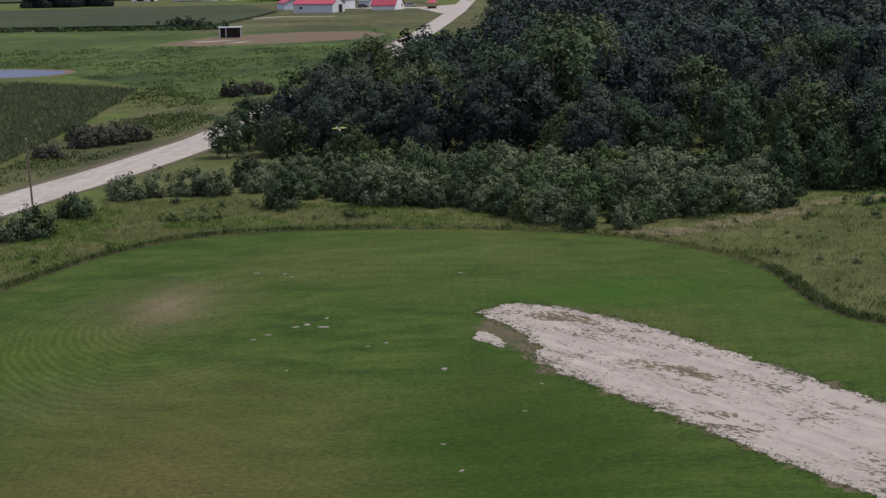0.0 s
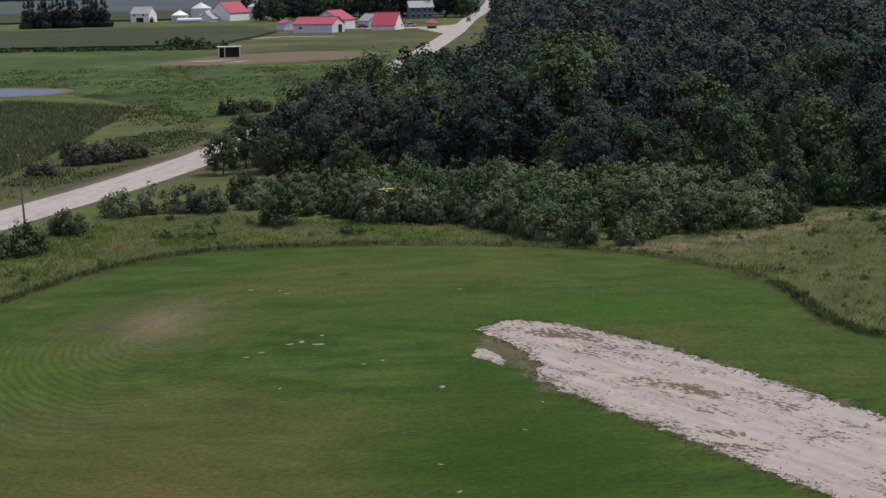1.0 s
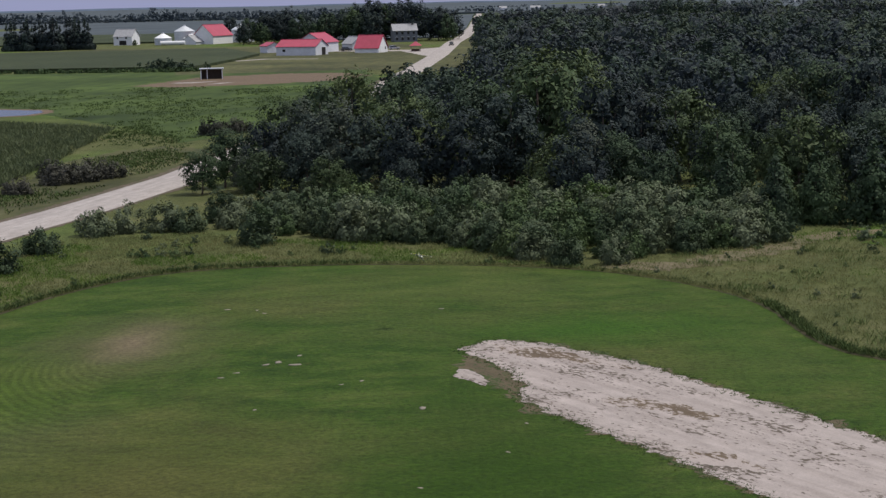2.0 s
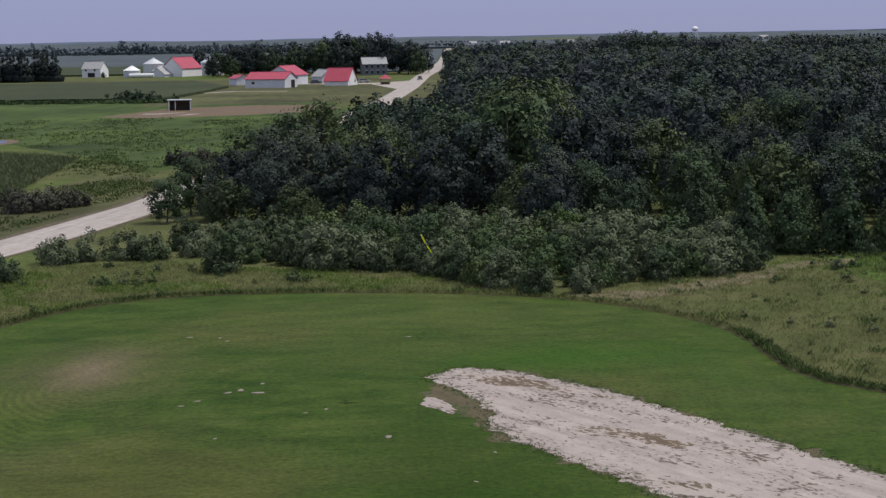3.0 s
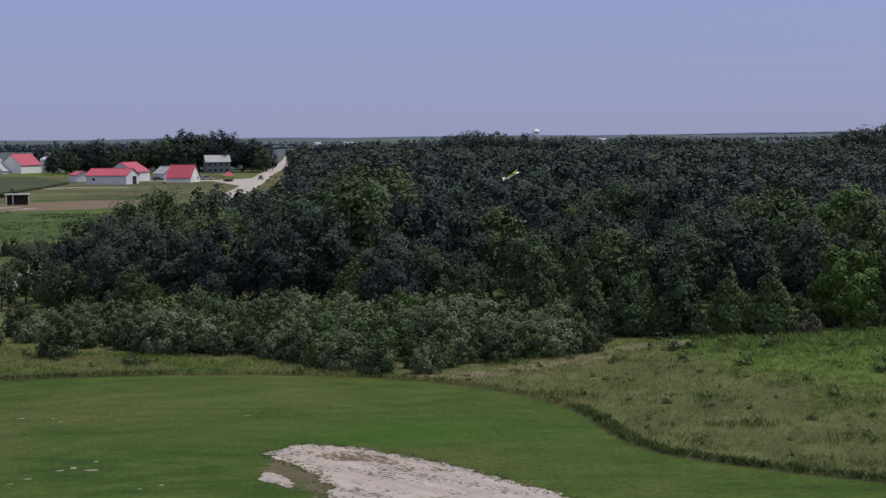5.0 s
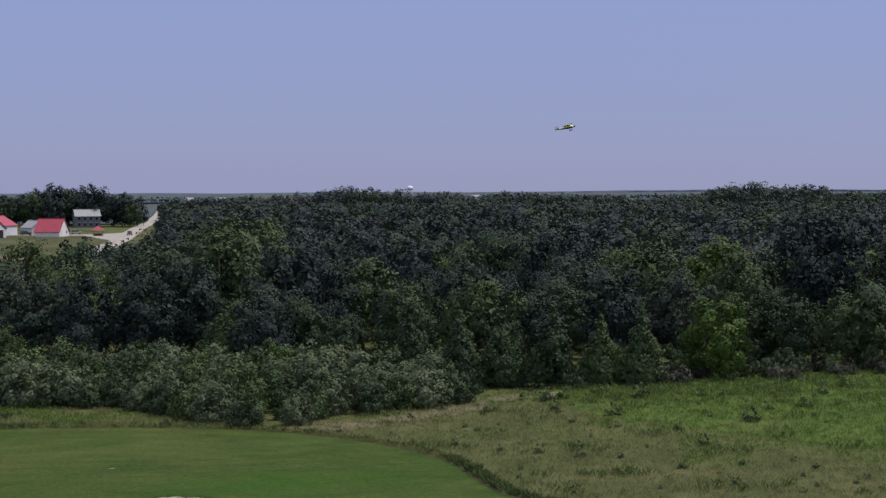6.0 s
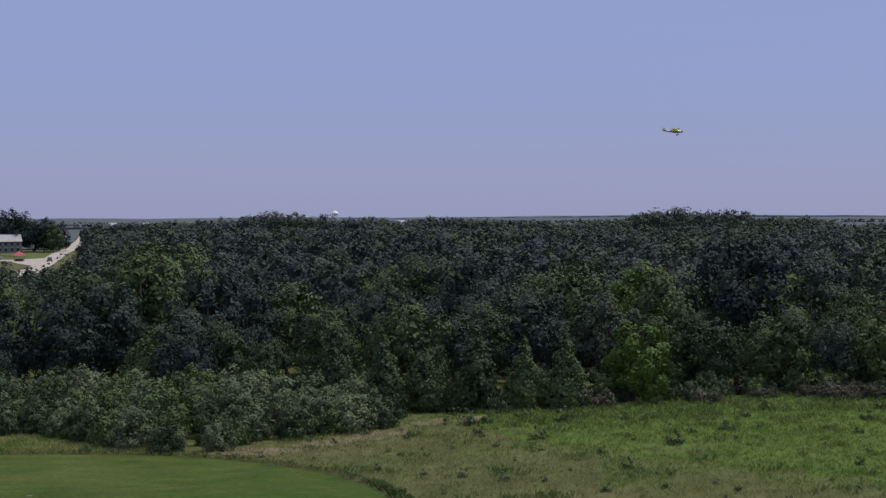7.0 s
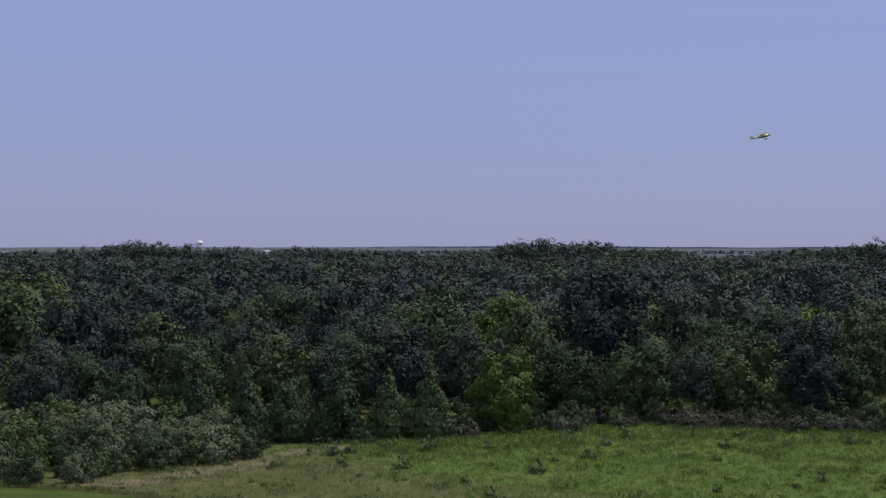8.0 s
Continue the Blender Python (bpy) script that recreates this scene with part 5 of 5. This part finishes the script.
def loft(rings, bm):
    for a, b in zip(rings, rings[1:]):
        for i in range(len(a)):
            j = (i + 1) % len(a)
            bm.faces.new((a[i], a[j], b[j], b[i]))
    bm.faces.new(rings[0][::-1]), bm.faces.new(rings[-1])
    bmesh.ops.recalc_face_normals(bm, faces=bm.faces)


def airfoil(bm, y, lead, chord, thick, z, c0=0.0, c1=1.0):
    """A slice of the wing's profile from c0 to c1 of its chord."""
    cs, top, low = (0, 0.03, 0.12, 0.3, 0.6, 1), (0, 0.45, 0.85, 1.0, 0.65, 0.04), (0, -0.2, -0.25, -0.22, -0.12, 0.0)
    us = [c0 + (c1 - c0) * k / 5 for k in range(6)]
    prof = [(u, float(np.interp(u, cs, top)) + 0.01) for u in us] + [(u, float(np.interp(u, cs, low)) - 0.01) for u in us[::-1]]
    return [bm.verts.new((lead - c * chord, y, z + t * thick)) for c, t in prof]


def wing_piece(y0, y1, material, name, parent, z=0.115, label="", c0=0.0, c1=1.0):
    """A stretch of the wing, whose outline rounds off towards the tips."""
    bm = bmesh.new()
    rings = []
    for k in range(7):
        y = y0 + (y1 - y0) * k / 6
        s = max(0.25, 1 - (abs(y) / 0.71) ** 3.2)
        rings.append(airfoil(bm, y, 0.19 - (1 - s) * 0.17, 0.41 * s, 0.040 * (0.4 + 0.6 * s), z + abs(y) * 0.03, c0, c1))
    loft(rings, bm)
    return part(name, bm, material, parent, label, smooth=False)


def build_aeroplane():
    ob = thing("model_aeroplane", Matrix(), "yellow and black high-wing model aeroplane in flight", "model airplane")
    bm = bmesh.new()
    rings = [section(bm, x, w, h, z) for x, w, h, z in ((0.36, 0.045, 0.05, 0.0), (0.30, 0.056, 0.066, 0.0), (0.16, 0.06, 0.085, 0.02), (0.02, 0.06, 0.09, 0.022), (-0.14, 0.052, 0.066, 0.01), (-0.4, 0.032, 0.042, 0.012), (-0.66, 0.012, 0.026, 0.018))]
    loft(rings, bm)
    part("fuselage", bm, M_CREAM, ob, "pale yellow fuselage", smooth=True)
    bm = bmesh.new()
    loft([section(bm, x, w, h, 0) for x, w, h in ((0.45, 0.022, 0.024), (0.43, 0.044, 0.048), (0.36, 0.047, 0.053))], bm)
    part("cowl", bm, M_BLACK, ob, "black engine cowl", smooth=True)
    bm = bmesh.new()
    loft([section(bm, x, w, h, z) for x, w, h, z in ((0.335, 0.056, 0.05, -0.022), (0.16, 0.064, 0.066, -0.020), (0.0, 0.064, 0.066, -0.020), (-0.3, 0.042, 0.036, -0.014), (-0.62, 0.016, 0.016, 0.004))], bm)
    part("belly", bm, M_BLACK, ob, "black lower fuselage", smooth=True)
    wing_piece(-0.06, 0.06, M_BLACK, "wing_centre", ob, label="black wing centre")
    for s in (-1, 1):
        wing_piece(s * 0.0605, s * 0.60, M_YELLOW, "wing_panel", ob, c0=0.131, c1=0.859)
        wing_piece(s * 0.0605, s * 0.60, M_BLACK, "leading_edge", ob, label="black leading edge", c1=0.13)
        wing_piece(s * 0.0605, s * 0.60, M_BLACK, "trailing_edge", ob, label="black trailing edge", c0=0.86)
        wing_piece(s * 0.6005, s * 0.68, M_BLACK, "wing_tip", ob, label="black wing tip")
        bm = bmesh.new()
        add_tube(bm, (0.05, s * 0.055, -0.05), (0.02, s * 0.36, 0.115), 0.006, 0.006, 6)
        part("wing_strut", bm, M_BLACK, ob)
        bm = bmesh.new()
        add_tube(bm, (0.15, s * 0.04, -0.06), (0.17, s * 0.16, -0.18), 0.006, 0.006, 6)
        part("gear_leg", bm, M_STEEL, ob)
        bm = bmesh.new()
        add_tube(bm, (0.17, s * 0.16 - 0.012, -0.18), (0.17, s * 0.16 + 0.012, -0.18), 0.038, 0.038, 16)
        w = part("wheel", bm, M_RUBBER, ob)
        bm = bmesh.new()
        add_tube(bm, (0.17, s * 0.16 - 0.014, -0.18), (0.17, s * 0.16 + 0.014, -0.18), 0.016, 0.016, 10)
        part("hub", bm, M_PALE, w)
        bm = bmesh.new()
        vs = [bm.verts.new(p) for z in (0.030, 0.042) for p in ((-0.50, s * 0.01, z), (-0.56, s * 0.20, z), (-0.60, s * 0.225, z), (-0.68, s * 0.21, z), (-0.68, s * 0.01, z))]
        bm.faces.new(vs[:5]), bm.faces.new(vs[5:][::-1])
        for i in range(5):
            bm.faces.new((vs[i], vs[(i + 1) % 5], vs[5 + (i + 1) % 5], vs[5 + i]))
        bmesh.ops.recalc_face_normals(bm, faces=bm.faces)
        part("tailplane", bm, M_BLACK, ob, "black tailplane")
    bm = bmesh.new()
    vs = [bm.verts.new(p) for y in (-0.006, 0.006) for p in ((-0.48, y, 0.05), (-0.58, y, 0.185), (-0.63, y, 0.205), (-0.70, y, 0.17), (-0.70, y, 0.0), (-0.62, y, 0.02))]
    bm.faces.new(vs[:6]), bm.faces.new(vs[6:][::-1])
    for i in range(6):
        bm.faces.new((vs[i], vs[(i + 1) % 6], vs[6 + (i + 1) % 6], vs[6 + i]))
    bmesh.ops.recalc_face_normals(bm, faces=bm.faces)
    part("fin", bm, M_CREAM, ob)
    bm = bmesh.new()
    loft([section(bm, x, 0.052, h, z, 10) for x, h, z in ((0.17, 0.01, 0.08), (0.11, 0.04, 0.09), (-0.02, 0.045, 0.09), (-0.10, 0.02, 0.085))], bm)
    part("cabin_window", bm, M_CARGLASS, ob, smooth=True)
    bm = bmesh.new()
    add_box(bm, -0.004, 0.004, -0.13, 0.13, -0.012, 0.012, bevel=0.003)
    prop = part("propeller", bm, M_BLACK, ob)
    prop.location = (0.465, 0, 0)
    bm = bmesh.new()
    add_tube(bm, (-0.02, 0, 0), (0.035, 0, 0), 0.022, 0.004, 12)
    part("spinner", bm, M_PALE, prop)
    bm = bmesh.new()
    add_tube(bm, (-0.66, 0, -0.01), (-0.69, 0, -0.05), 0.005, 0.005, 6)
    part("tail_wheel", bm, M_RUBBER, ob)
    return ob, prop


def flown(x, y, z, heading, climb, bank):
    """A pose in flight: nose along heading and climb; bank is positive with the left wing down."""
    a, p = radians(heading), radians(climb)
    nose = Vector((math.sin(a) * math.cos(p), math.cos(a) * math.cos(p), math.sin(p)))
    left = Vector((0, 0, 1)).cross(nose).normalized()
    up = nose.cross(left)
    m = Matrix((nose, left, up)).transposed().to_4x4()
    return Matrix.Translation((x, y, z)) @ m @ Matrix.Rotation(radians(-bank), 4, "X")


build_ground()
build_surfaces()
build_wood()
build_horizon_woods()
build_ridge()
build_shrubs()
build_grasses()
build_corn()
build_hedge()
build_farm_trees()
build_farm()
build_small_things()
aeroplane, propeller = build_aeroplane()
truck = build_car("approaching_car", 11.5, 668, 268, M_CARPAINT, "dark car driving along the gravel road")


def motions():
    # seconds, x, y, z, heading, climb, bank
    flight = [
        (0.0, -8.49, 141.8, 8.23, 162, -8, 0), (0.5, -6.17, 134.8, 7.04, 162, -8, 0), (1.0, -3.99, 127.5, 6.12, 163, -8, 0), (1.5, -1.92, 120.6, 4.72, 163, -5, 4),
        (2.1, 0.25, 112.1, 4.60, 166, 4, 14), (2.5, 1.35, 106.8, 5.85, 170, 10, 38), (2.8, 1.89, 102.8, 7.56, 170, 13, 58), (3.0, 2.08, 100.4, 8.64, 167, 16, 63), (3.3, 2.62, 97.6, 9.95, 150, 28, 68), (3.5, 3.24, 96.2, 10.58, 136, 34, 70),
        (3.7, 4.38, 95.0, 11.20, 122, 30, 64), (4.0, 6.70, 93.8, 11.90, 102, 24, 54), (4.3, 9.08, 93.8, 13.05, 88, 18, 44), (4.5, 11.10, 94.6, 13.75, 74, 20, 38), (4.7, 12.56, 95.5, 14.78, 66, 22, 30), (5.0, 15.46, 96.8, 16.34, 65, 24, 22),
        (5.2, 17.19, 97.5, 17.49, 68, 24, 16), (5.7, 22.4, 98.0, 20.1, 78, 18, 8), (6.3, 28.91, 97.5, 22.09, 92, 5, 2), (6.5, 30.9, 97.5, 22.23, 93, 1, 0), (7.0, 36.13, 97.0, 22.42, 96, -2, 0), (7.5, 42.61, 96.0, 22.82, 99, 7, 0), (8.0, 48.67, 94.0, 23.98, 102, 13, 2),
    ]
    walk(aeroplane, [(t, flown(*row)) for t, *row in flight])
    steps = int(8.0 * FPS) // 2
    walk(propeller, [(i * 2 / FPS, pose(0.465, 0, 0, (i * 80) % 360)) for i in range(steps + 1)])
    drive = []
    for i in range(9):
        y = 757 - 15.0 * i
        x = road_x(y) + 1.0
        drive.append((float(i), pose(x, y, ground_z(x, y) + 0.22, 0, 0, 267)))
    walk(truck, drive)


motions()
